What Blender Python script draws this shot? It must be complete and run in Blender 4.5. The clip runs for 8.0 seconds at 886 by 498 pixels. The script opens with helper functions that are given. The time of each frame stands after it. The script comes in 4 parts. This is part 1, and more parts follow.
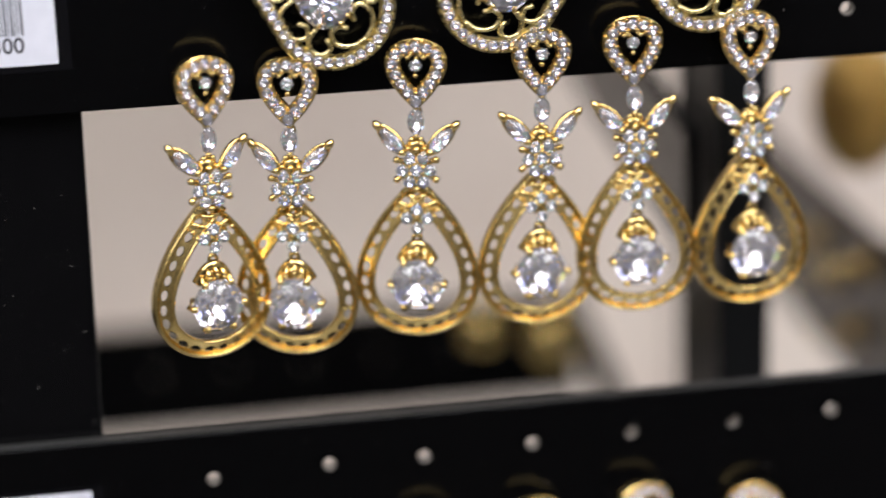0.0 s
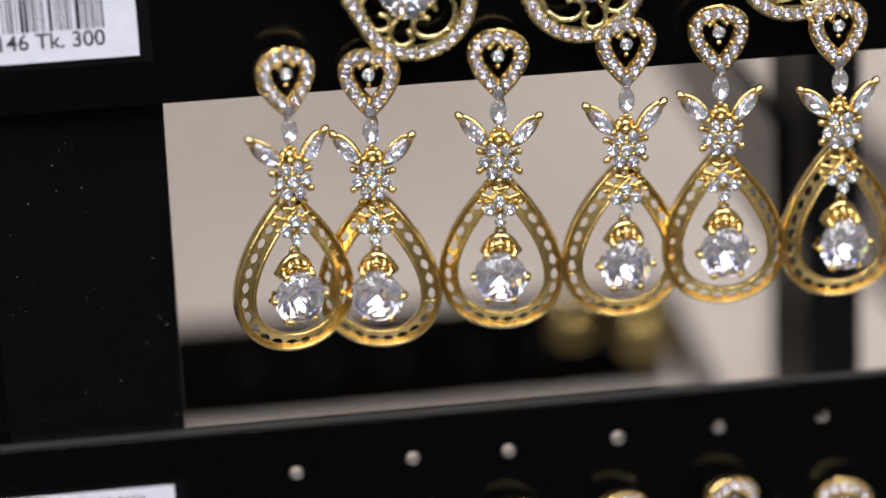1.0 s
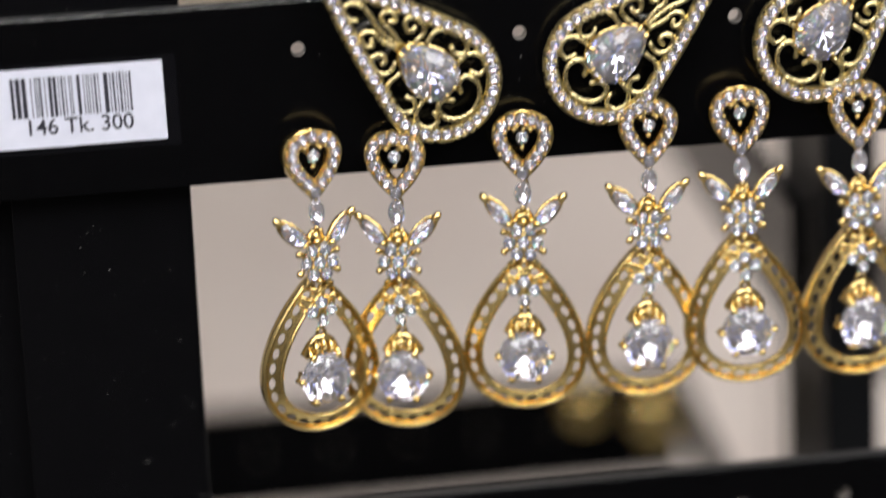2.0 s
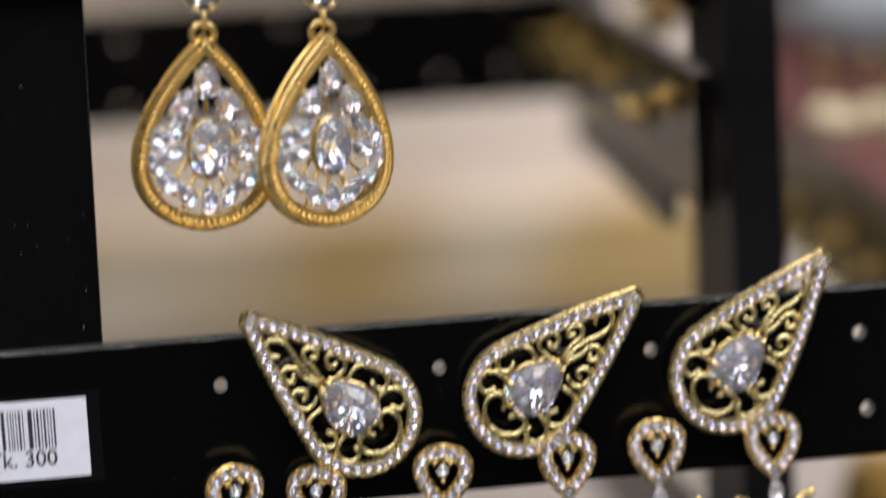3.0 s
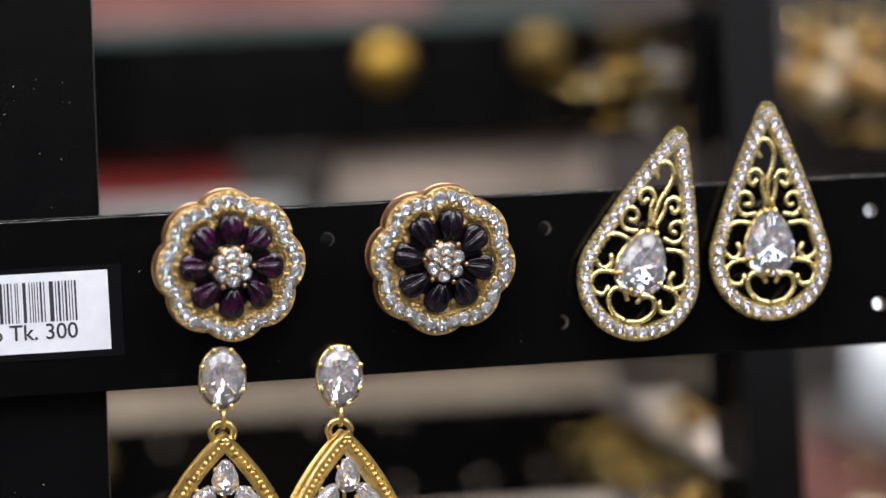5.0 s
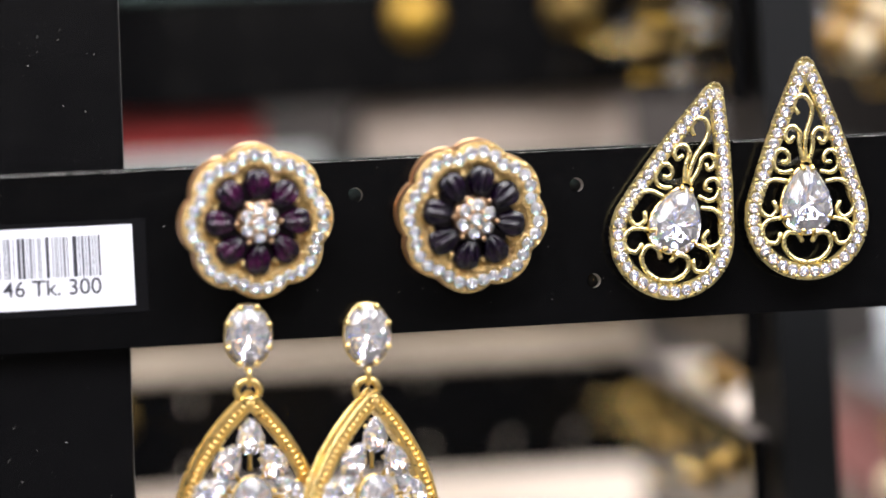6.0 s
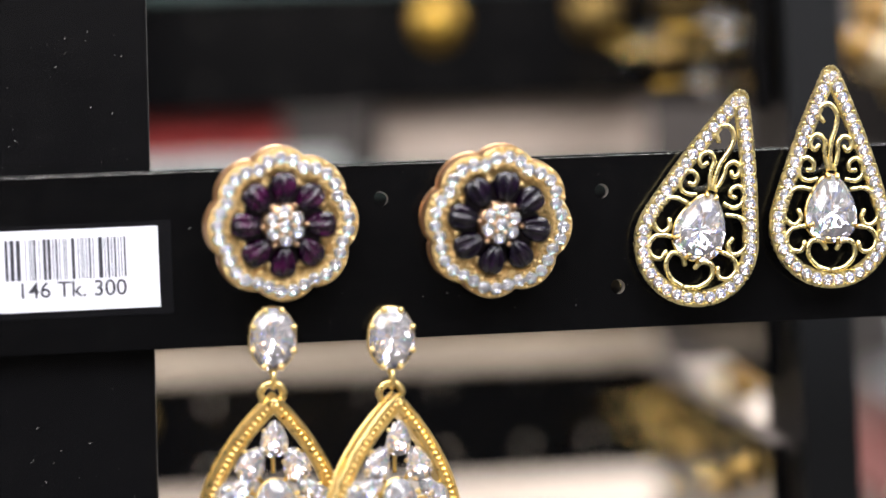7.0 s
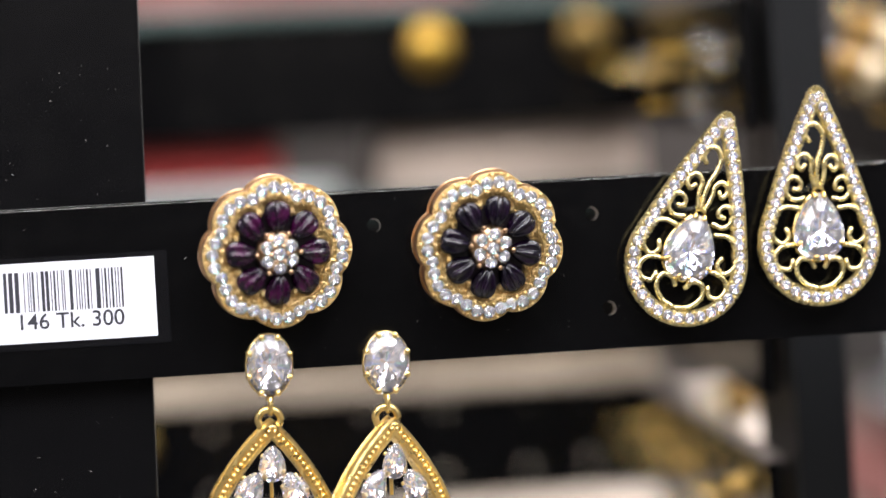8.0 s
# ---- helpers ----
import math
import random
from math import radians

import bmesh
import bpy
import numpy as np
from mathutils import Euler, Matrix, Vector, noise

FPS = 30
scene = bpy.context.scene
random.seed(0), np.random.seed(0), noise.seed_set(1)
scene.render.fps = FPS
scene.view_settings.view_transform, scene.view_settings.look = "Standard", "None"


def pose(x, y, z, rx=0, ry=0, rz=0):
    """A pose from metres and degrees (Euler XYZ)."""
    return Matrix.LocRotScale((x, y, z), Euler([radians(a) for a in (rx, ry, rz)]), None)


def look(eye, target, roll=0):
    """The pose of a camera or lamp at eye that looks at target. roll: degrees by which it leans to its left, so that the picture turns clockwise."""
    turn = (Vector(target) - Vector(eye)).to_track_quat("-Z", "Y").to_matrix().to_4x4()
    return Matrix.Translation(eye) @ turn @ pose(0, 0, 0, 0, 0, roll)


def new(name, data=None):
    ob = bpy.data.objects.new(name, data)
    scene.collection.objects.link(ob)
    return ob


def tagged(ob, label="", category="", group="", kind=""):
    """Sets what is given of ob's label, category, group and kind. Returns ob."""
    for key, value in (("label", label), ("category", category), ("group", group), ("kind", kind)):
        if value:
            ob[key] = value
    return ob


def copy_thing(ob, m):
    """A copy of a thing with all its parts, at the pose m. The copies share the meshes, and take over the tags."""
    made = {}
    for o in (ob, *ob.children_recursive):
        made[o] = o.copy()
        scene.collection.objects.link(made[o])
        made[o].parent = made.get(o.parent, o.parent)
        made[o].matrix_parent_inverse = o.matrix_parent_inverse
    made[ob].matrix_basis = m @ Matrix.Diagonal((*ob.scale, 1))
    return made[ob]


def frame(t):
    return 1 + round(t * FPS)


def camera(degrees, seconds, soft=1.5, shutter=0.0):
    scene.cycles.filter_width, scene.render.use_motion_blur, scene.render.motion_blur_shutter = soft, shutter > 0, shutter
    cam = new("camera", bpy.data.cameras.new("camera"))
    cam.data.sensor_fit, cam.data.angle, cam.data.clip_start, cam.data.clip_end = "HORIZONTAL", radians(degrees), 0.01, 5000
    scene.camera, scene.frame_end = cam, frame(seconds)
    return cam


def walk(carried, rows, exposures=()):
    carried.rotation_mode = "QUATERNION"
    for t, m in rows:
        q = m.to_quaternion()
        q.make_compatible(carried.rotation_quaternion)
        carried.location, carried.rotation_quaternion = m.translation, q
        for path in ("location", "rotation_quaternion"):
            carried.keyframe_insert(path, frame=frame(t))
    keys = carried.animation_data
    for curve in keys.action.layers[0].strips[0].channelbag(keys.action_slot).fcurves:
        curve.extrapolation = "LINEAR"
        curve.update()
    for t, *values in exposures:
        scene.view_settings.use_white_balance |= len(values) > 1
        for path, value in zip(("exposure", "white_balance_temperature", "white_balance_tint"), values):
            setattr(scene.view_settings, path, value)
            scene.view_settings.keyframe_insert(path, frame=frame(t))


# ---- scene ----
cam = camera(20.0, 8.0, shutter=0.45)
PATH = [
    (0, (0.00146, -0.41522, 0.00065), (0.0281, -0.2268, -0.0609), -2.20),
    (0.5, (0.00360, -0.41171, -0.00215), (0.0243, -0.2224, -0.0632), -2.80),
    (1, (0.00608, -0.41210, -0.00129), (0.0242, -0.2227, -0.0628), -3.00),
    (1.2, (0.00544, -0.41198, -0.00134), (0.0232, -0.2228, -0.0636), -3.10),
    (2.3, (-0.00342, -0.41765, -0.00316), (0.0204, -0.2249, -0.0511), -3.10),
    (2.5, (-0.00352, -0.41865, -0.00330), (0.0230, -0.2251, -0.0463), -3.10),
    (3, (0.00068, -0.42211, -0.00295), (0.0277, -0.2259, -0.0308), -3.20),
    (3.5, (0.00621, -0.42670, -0.00250), (0.0283, -0.2287, -0.0198), -2.90),
    (4, (0.00613, -0.42811, -0.00440), (0.0265, -0.2293, -0.0114), -2.90),
    (4.5, (0.00915, -0.43027, -0.00623), (0.0320, -0.2317, -0.0020), -3.30),
    (5, (0.01364, -0.42991, -0.00711), (0.0350, -0.2311, -0.0013), -3.40),
    (5.2, (0.01498, -0.42706, -0.00720), (0.0353, -0.2282, -0.0040), -2.90),
    (6.5, (0.01157, -0.42170, -0.00766), (0.0303, -0.2226, -0.0049), -3.10),
    (7, (0.01052, -0.42250, -0.00714), (0.0292, -0.2234, -0.0041), -2.50),
    (7.5, (0.01107, -0.42586, -0.00646), (0.0290, -0.2267, -0.0034), -3.40),
    (8, (0.01290, -0.42826, -0.00657), (0.0309, -0.2292, -0.0019), -3.50),
]
walk(cam, [(t, look(eye, target, roll)) for t, eye, target, roll in PATH],
     exposures=((0, -0.05), (1.2, -0.15), (2.5, -0.05), (3.0, -0.35), (3.5, -0.75), (4, -0.65), (4.5, -0.6), (5, -0.08), (5.3, 0.2), (6.5, 0.68), (8, 0.6)))
cam.data.dof.use_dof = True
cam.data.dof.focus_distance = 0.4262
cam.data.dof.aperture_fstop = 4.2

# ---- light: a shop lit by ceiling panels and small LED downlights ----
world = bpy.data.worlds.new("world")
scene.world = world
world.use_nodes = True
world.node_tree.nodes["Background"].inputs[0].default_value = (0.9, 0.92, 1.0, 1)
world.node_tree.nodes["Background"].inputs[1].default_value = 0.05
scene.view_settings.exposure = 0.0


def area(name, eye, target, sx, sy, watts, colour):
    d = bpy.data.lights.new(name, "AREA")
    d.shape, d.size, d.size_y, d.energy, d.color = "RECTANGLE", sx, sy, watts, colour
    ob = new(name, d)
    ob.matrix_world = look(eye, target)
    return ob


def downlight(name, x, y, z, watts):
    d = bpy.data.lights.new(name, "POINT")
    d.energy, d.shadow_soft_size, d.color = watts, 0.022, (1.0, 0.97, 0.94)
    ob = new(name, d)
    ob.location = (x, y, z)
    return ob


for px, py, pz, size, watts in (
    (-0.75, -0.8, 1.36, 0.85, 16), (0.15, -1.1, 1.36, 0.85, 16), (1.0, -0.7, 1.36, 0.85, 15), (-0.15, -0.35, 1.36, 0.62, 10), (0.55, -0.25, 1.36, 0.55, 9),
    (-1.15, -1.3, 1.0, 0.7, 11), (1.1, -1.3, 1.0, 0.7, 11),
):
    area("ceiling_panel_light", (px, py, pz), (0.05, 0.0, -0.1), size, size, watts * 0.9, (0.97, 0.95, 0.97))
# added lamp, no known source: brightens the wall that gold and stones mirror
area("added_wall_fill", (0.0, -1.05, 1.38), (0.0, -1.62, 0.5), 1.6, 0.2, 9, (0.92, 0.95, 1.0))
# added lamp without a known source, to lift the white board
area("added_board_fill", (0.1, 0.33, 1.36), (0.1, 0.45, -0.2), 0.9, 0.2, 7.6, (1.0, 0.89, 0.80))
# added strip, hidden by the dark backdrop, brightens the board's upper part
area("hidden_strip_fill", (0.05, 0.395, 0.0), (0.05, 0.45, -0.09), 0.5, 0.012, 0.3, (1.0, 0.92, 0.86))
for lx, ly in ((-0.35, -0.5), (0.0, -0.65), (0.3, -0.5), (0.6, -0.35), (-0.75, -0.8), (0.2, -1.1), (-0.4, -1.2), (0.8, -1.0)):
    downlight("led_downlight", lx, ly, 1.28, 2.4)


# ---- materials ----
def material(name, colour, rough=0.5, metal=0.0, spec=0.5):
    m = bpy.data.materials.new(name)
    m.use_nodes = True
    b = m.node_tree.nodes["Principled BSDF"]
    b.inputs["Base Color"].default_value = (*colour, 1)
    b.inputs["Roughness"].default_value = rough
    b.inputs["Metallic"].default_value = metal
    b.inputs["Specular IOR Level"].default_value = spec
    return m


def noise_tex(m, scale, detail=3.0):
    nt = m.node_tree
    co = nt.nodes.new("ShaderNodeTexCoord")
    n = nt.nodes.new("ShaderNodeTexNoise")
    n.inputs["Scale"].default_value, n.inputs["Detail"].default_value = scale, detail
    nt.links.new(co.outputs["Object"], n.inputs["Vector"])
    return n


def bumped(m, scale, strength, dist=0.0002):
    nt = m.node_tree
    n = noise_tex(m, scale)
    bp = nt.nodes.new("ShaderNodeBump")
    bp.inputs["Strength"].default_value, bp.inputs["Distance"].default_value = strength, dist
    nt.links.new(n.outputs["Fac"], bp.inputs["Height"])
    nt.links.new(bp.outputs["Normal"], nt.nodes["Principled BSDF"].inputs["Normal"])
    return m


def varied(m, scale, stops, socket="Base Color", detail=4.0):
    nt = m.node_tree
    n = noise_tex(m, scale, detail)
    r = nt.nodes.new("ShaderNodeValToRGB")
    e = r.color_ramp.elements
    e[0].position, e[0].color = stops[0][0], (*stops[0][1], 1)
    e[1].position, e[1].color = stops[1][0], (*stops[1][1], 1)
    for p, c in stops[2:]:
        q = e.new(p)
        q.color = (*c, 1)
    nt.links.new(n.outputs["Fac"], r.inputs["Fac"])
    nt.links.new(r.outputs["Color"], nt.nodes["Principled BSDF"].inputs[socket])
    return m


GOLD = bumped(material("polished_gold_plate", (0.88, 0.67, 0.28), 0.16, 1.0), 1300, 0.3)
varied(GOLD, 700, ((0.3, (0.10, 0.10, 0.10)), (0.75, (0.27, 0.27, 0.27))), "Roughness")
PALE = bumped(material("pale_gold_plate", (0.90, 0.76, 0.38), 0.2, 1.0), 1300, 0.25)
varied(PALE, 800, ((0.3, (0.2, 0.2, 0.2)), (0.75, (0.38, 0.38, 0.38))), "Roughness")
SATIN_GOLD = bumped(material("satin_gold", (0.92, 0.69, 0.28), 0.3, 1.0), 1500, 0.4)
varied(SATIN_GOLD, 700, ((0.3, (0.24, 0.24, 0.24)), (0.75, (0.4, 0.4, 0.4))), "Roughness")
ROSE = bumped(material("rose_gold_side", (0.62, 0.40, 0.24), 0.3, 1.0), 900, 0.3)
GRAIN_GOLD = bumped(material("grained_gold", (0.82, 0.60, 0.28), 0.3, 1.0), 1800, 1.0, 0.0006)
OLD_GOLD = bumped(material("dull_yellow_gold", (0.42, 0.26, 0.05), 0.4, 1.0), 600, 0.3)
BRONZE = bumped(material("dull_bronze", (0.15, 0.10, 0.035), 0.45, 1.0), 600, 0.3)
DARK_GOLD = bumped(material("tarnished_gold", (0.56, 0.37, 0.12), 0.3, 1.0), 700, 0.25)
ACRYLIC = material("black_acrylic", (0.002, 0.002, 0.0023), 0.08, 0.0, 0.2)
varied(ACRYLIC, 260, ((0.35, (0.12, 0.12, 0.12)), (0.7, (0.24, 0.24, 0.24))), "Roughness")
ACRYLIC_SATIN = material("satin_black_acrylic", (0.003, 0.003, 0.0035), 0.2, 0.0, 0.2)
varied(ACRYLIC_SATIN, 180, ((0.3, (0.14, 0.14, 0.14)), (0.75, (0.24, 0.24, 0.24))), "Roughness")
CUT_EDGE = bumped(material("sawn_acrylic_edge", (0.022, 0.022, 0.022), 0.5), 1500, 0.5)
# pale flecks paint in the light that a bar's top chamfer catches
EDGE_GLINT = varied(material("painted_edge_glint", (0.3, 0.3, 0.3), 0.35), 900, ((0.4, (0.05, 0.05, 0.05)), (0.6, (0.5, 0.49, 0.47))))
HOLE_WALL = bumped(material("frosted_drill_wall", (0.26, 0.24, 0.22), 0.5), 1500, 0.4)
CARD = varied(material("white_sticker_paper", (0.8, 0.8, 0.82), 0.55), 300, ((0.3, (0.64, 0.66, 0.75)), (0.7, (0.70, 0.72, 0.81))))
INK = material("printed_ink", (0.02, 0.02, 0.03), 0.6)
TAPE = bumped(material("clear_tape", (0.004, 0.004, 0.005), 0.22, 0.0, 0.3), 500, 0.5)
DUST = material("dust", (0.13, 0.125, 0.12), 0.9)
PLASTIC = material("clear_plastic", (0.95, 0.95, 0.95), 0.12)
PLASTIC.node_tree.nodes["Principled BSDF"].inputs["Transmission Weight"].default_value = 0.935
PLASTIC.node_tree.nodes["Principled BSDF"].inputs["IOR"].default_value = 1.45
PEARL = material("cream_pearl", (0.85, 0.72, 0.48), 0.18)
HONEY = varied(material("honey_bead", (0.6, 0.36, 0.09), 0.2), 200, ((0.3, (0.30, 0.16, 0.03)), (0.7, (0.48, 0.28, 0.07))))
HONEY.node_tree.nodes["Principled BSDF"].inputs["Coat Weight"].default_value = 0.6
PEARL.node_tree.nodes["Principled BSDF"].inputs["Coat Weight"].default_value = 0.5
PURPLE = material("dark_purple_enamel", (0.03, 0.008, 0.03), 0.1, 0.0, 0.5)
varied(PURPLE, 420, ((0.42, (0.003, 0.0015, 0.007)), (0.75, (0.06, 0.004, 0.042))))
PURPLE_BLACK = varied(material("blue_black_enamel", (0.006, 0.004, 0.01), 0.1, 0.0, 0.5), 420, ((0.4, (0.002, 0.002, 0.006)), (0.8, (0.014, 0.004, 0.018))))
RECESS_BLACK = varied(material("near_black_plate", (0.01, 0.008, 0.012), 0.3), 500, ((0.3, (0.006, 0.005, 0.008)), (0.7, (0.02, 0.012, 0.02))))
# dark and paler patches give gold and stones contrast to mirror
WALL_PATCHY = varied(material("patchy_mirrored_wall", (0.72, 0.66, 0.58), 0.7), 3, ((0.35, (0.10, 0.092, 0.085)), (0.65, (0.34, 0.32, 0.30))))
FLOOR_TILE = varied(material("pale_floor_tile", (0.6, 0.58, 0.55), 0.3), 4, ((0.35, (0.16, 0.155, 0.15)), (0.65, (0.34, 0.33, 0.31))))
BLOCKER_DARK = varied(material("dark_blocker", (0.08, 0.075, 0.07), 0.7), 3, ((0.3, (0.022, 0.021, 0.02)), (0.7, (0.05, 0.047, 0.044))))
WHITE_BOARD = varied(material("white_laminate_board", (0.78, 0.74, 0.71), 0.4), 14, ((0.35, (0.74, 0.65, 0.585)), (0.65, (0.82, 0.74, 0.67))))
AMBER = varied(material("amber_lacquered_wood", (0.5, 0.3, 0.08), 0.45), 9, ((0.4, (0.58, 0.42, 0.18)), (0.6, (0.82, 0.74, 0.60))))
RED = varied(material("red_card", (0.4, 0.02, 0.015), 0.5), 40, ((0.3, (0.17, 0.006, 0.005)), (0.7, (0.27, 0.012, 0.01))))
PINK = varied(material("dusty_pink_fabric", (0.55, 0.18, 0.18), 0.8), 30, ((0.3, (0.16, 0.062, 0.057)), (0.7, (0.24, 0.10, 0.09))))
POST = bumped(material("ribbed_dark_plastic", (0.006, 0.0065, 0.0075), 0.4, 0.0, 0.22), 900, 0.5)
WALL_BROWN = varied(material("dark_brown_laminate", (0.05, 0.04, 0.035), 0.5), 12, ((0.3, (0.012, 0.010, 0.009)), (0.7, (0.035, 0.027, 0.023))))
TEAL = varied(material("green_tinted_glass_edge", (0.16, 0.25, 0.24), 0.15), 30, ((0.3, (0.045, 0.07, 0.066)), (0.7, (0.09, 0.125, 0.12))))
BEIGE = varied(material("beige_card", (0.5, 0.42, 0.34), 0.6), 12, ((0.35, (0.22, 0.175, 0.135)), (0.65, (0.50, 0.42, 0.33))))
SIDE = varied(material("brown_grey_board", (0.14, 0.12, 0.11), 0.5), 15, ((0.3, (0.10, 0.085, 0.078)), (0.7, (0.18, 0.155, 0.145))))
PALE_BLUE = varied(material("pale_blue_white_plush", (0.75, 0.8, 0.86), 0.8), 60, ((0.3, (0.48, 0.54, 0.61)), (0.7, (0.58, 0.63, 0.69))))
TRAY = varied(material("grey_green_card", (0.3, 0.31, 0.3), 0.5), 30, ((0.3, (0.26, 0.275, 0.27)), (0.7, (0.36, 0.37, 0.36))))
TAUPE = varied(material("taupe_card", (0.42, 0.33, 0.28), 0.6), 20, ((0.3, (0.26, 0.20, 0.165)), (0.7, (0.40, 0.32, 0.27))))


def gem_material():
    m = material("cubic_zirconia", (0.97, 0.95, 0.99), 0.015, 0.0, 0.9)
    b = m.node_tree.nodes["Principled BSDF"]
    b.inputs["IOR"].default_value = 1.65
    b.inputs["Transmission Weight"].default_value = 0.87
    return m


GEM = gem_material()
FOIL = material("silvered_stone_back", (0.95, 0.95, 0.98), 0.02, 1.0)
# tinted backs paint in the coloured sparkle of a clear stone
GLINT_BLUE = material("painted_blue_glint", (0.55, 0.62, 1.0), 0.02, 1.0)
GLINT_ORANGE = material("painted_orange_glint", (1.0, 0.62, 0.42), 0.02, 1.0)
GLINT_GREEN = material("painted_green_glint", (0.55, 0.95, 0.8), 0.02, 1.0)

MM = 0.001


# ---- mesh helpers; all lengths of things in millimetres ----
def finish(bm, name, mat, smooth):
    me = bpy.data.meshes.new(name)
    bmesh.ops.recalc_face_normals(bm, faces=bm.faces)
    for v in bm.verts:
        v.co *= MM
    if smooth:
        for f in bm.faces:
            f.smooth = True
    bm.to_mesh(me)
    bm.free()
    me.materials.append(mat)
    return me


def part(name, bm, mat, parent, label="", smooth=True, at=None):
    ob = new(name, bm if isinstance(bm, bpy.types.Mesh) else finish(bm, name, mat, smooth))
    ob.parent = parent
    if at is not None:
        ob.matrix_basis = at
    return tagged(ob, label)


def thing(name, label, category, group="", kind="", at=None):
    ob = new(name)
    ob.empty_display_size = 0.005
    if at is not None:
        ob.matrix_basis = at
    return tagged(ob, label, category, group, kind)


def mm(x, y, z, rx=0, ry=0, rz=0):
    return pose(x * MM, y * MM, z * MM, rx, ry, rz)


def box(bm, x0, x1, y0, y1, z0, z1, bevel=0.0):
    r = bmesh.ops.create_cube(bm, size=1.0)
    for v in r["verts"]:
        v.co = Vector((x0 + (v.co.x + 0.5) * (x1 - x0), y0 + (v.co.y + 0.5) * (y1 - y0), z0 + (v.co.z + 0.5) * (z1 - z0)))
    if bevel:
        es = list({e for v in r["verts"] for e in v.link_edges})
        bmesh.ops.bevel(bm, geom=es, offset=bevel, segments=2, profile=0.5, affect="EDGES")


def ball(bm, x, y, z, r, sub=1, sx=1, sy=1, sz=1):
    q = bmesh.ops.create_icosphere(bm, subdivisions=sub, radius=1.0)
    for v in q["verts"]:
        v.co = Vector((x + v.co.x * r * sx, y + v.co.y * r * sy, z + v.co.z * r * sz))


def smooth_line(pts, closed=False, steps=6):
    """A Catmull-Rom line through the points."""
    p = [Vector(q) for q in pts]
    n = len(p)
    out = []
    for i in range(n if closed else n - 1):
        a = p[(i - 1) % n] if closed or i else p[0] * 2 - p[1]
        b, c = p[i], p[(i + 1) % n]
        d = p[(i + 2) % n] if closed or i + 2 < n else p[-1] * 2 - p[-2]
        for k in range(steps):
            t = k / steps
            out.append(0.5 * (2 * b + (c - a) * t + (2 * a - 5 * b + 4 * c - d) * t * t + (3 * b - a - 3 * c + d) * t ** 3))
    if not closed:
        out.append(p[-1])
    return out


def tube(bm, line, r, sides=6, closed=False, flat=1.0, ends=1.0):
    """A round wire of radius r along the line; flat scales it along y, ends scales its radius at both ends."""
    n = len(line)
    rings = []
    for i, p in enumerate(line):
        a = line[(i - 1) % n] if closed or i else p
        b = line[(i + 1) % n] if closed or i + 1 < n else p
        d = (b - a)
        d = d.normalized() if d.length > 1e-9 else Vector((0, 0, 1))
        ref = Vector((0, 1, 0)) if abs(d.y) < 0.9 else Vector((1, 0, 0))
        u = d.cross(ref).normalized()
        w = u.cross(d).normalized()
        k = 1.0 if closed or ends == 1.0 else ends + (1 - ends) * min(1.0, 4 * min(i, n - 1 - i) / n)
        rings.append([bm.verts.new(p + (u * math.cos(2 * math.pi * j / sides) + w * (flat * math.sin(2 * math.pi * j / sides))) * r * k) for j in range(sides)])
    for i in range(n if closed else n - 1):
        a, b = rings[i], rings[(i + 1) % n]
        for j in range(sides):
            bm.faces.new((a[j], a[(j + 1) % sides], b[(j + 1) % sides], b[j]))
    if not closed:
        bm.faces.new(rings[0])
        bm.faces.new(rings[-1][::-1])


def plate(bm, loops, y0, y1):
    """A flat plate in the x-z plane between y0 and y1; the first loop is its outline, the others are holes."""
    from mathutils.geometry import tessellate_polygon
    flat = [[Vector((x, z, 0)) for x, z in lp] for lp in loops]
    tris = tessellate_polygon(flat)
    pts = [p for lp in flat for p in lp]
    f = [bm.verts.new((p.x, y0, p.y)) for p in pts]
    b = [bm.verts.new((p.x, y1, p.y)) for p in pts]
    for t in tris:
        if len(set(t)) == 3:
            try:
                bm.faces.new([f[i] for i in t])
                bm.faces.new([b[i] for i in reversed(t)])
            except ValueError:
                pass
    s = 0
    for lp in loops:
        n = len(lp)
        for i in range(n):
            j = (i + 1) % n
            bm.faces.new((f[s + i], f[s + j], b[s + j], b[s + i]))
        s += n


def circle(x, z, r, n=16, squash=1.0, turn=0.0):
    out = []
    for i in range(n):
        a = 2 * math.pi * i / n
        u, w = r * math.cos(a), r * squash * math.sin(a)
        out.append((x + u * math.cos(turn) - w * math.sin(turn), z + u * math.sin(turn) + w * math.cos(turn)))
    return out


def tear(width, top, bottom, n=48, power=1.0, peak=0.77):
    """A drop outline with its point at z = top, as (x, z)."""
    half = (top - bottom) / 2
    w = width / 2 / peak
    return [(w * math.sin(t) * math.sin(t / 2) ** power, bottom + half + half * math.cos(t)) for t in (2 * math.pi * i / n for i in range(n))]


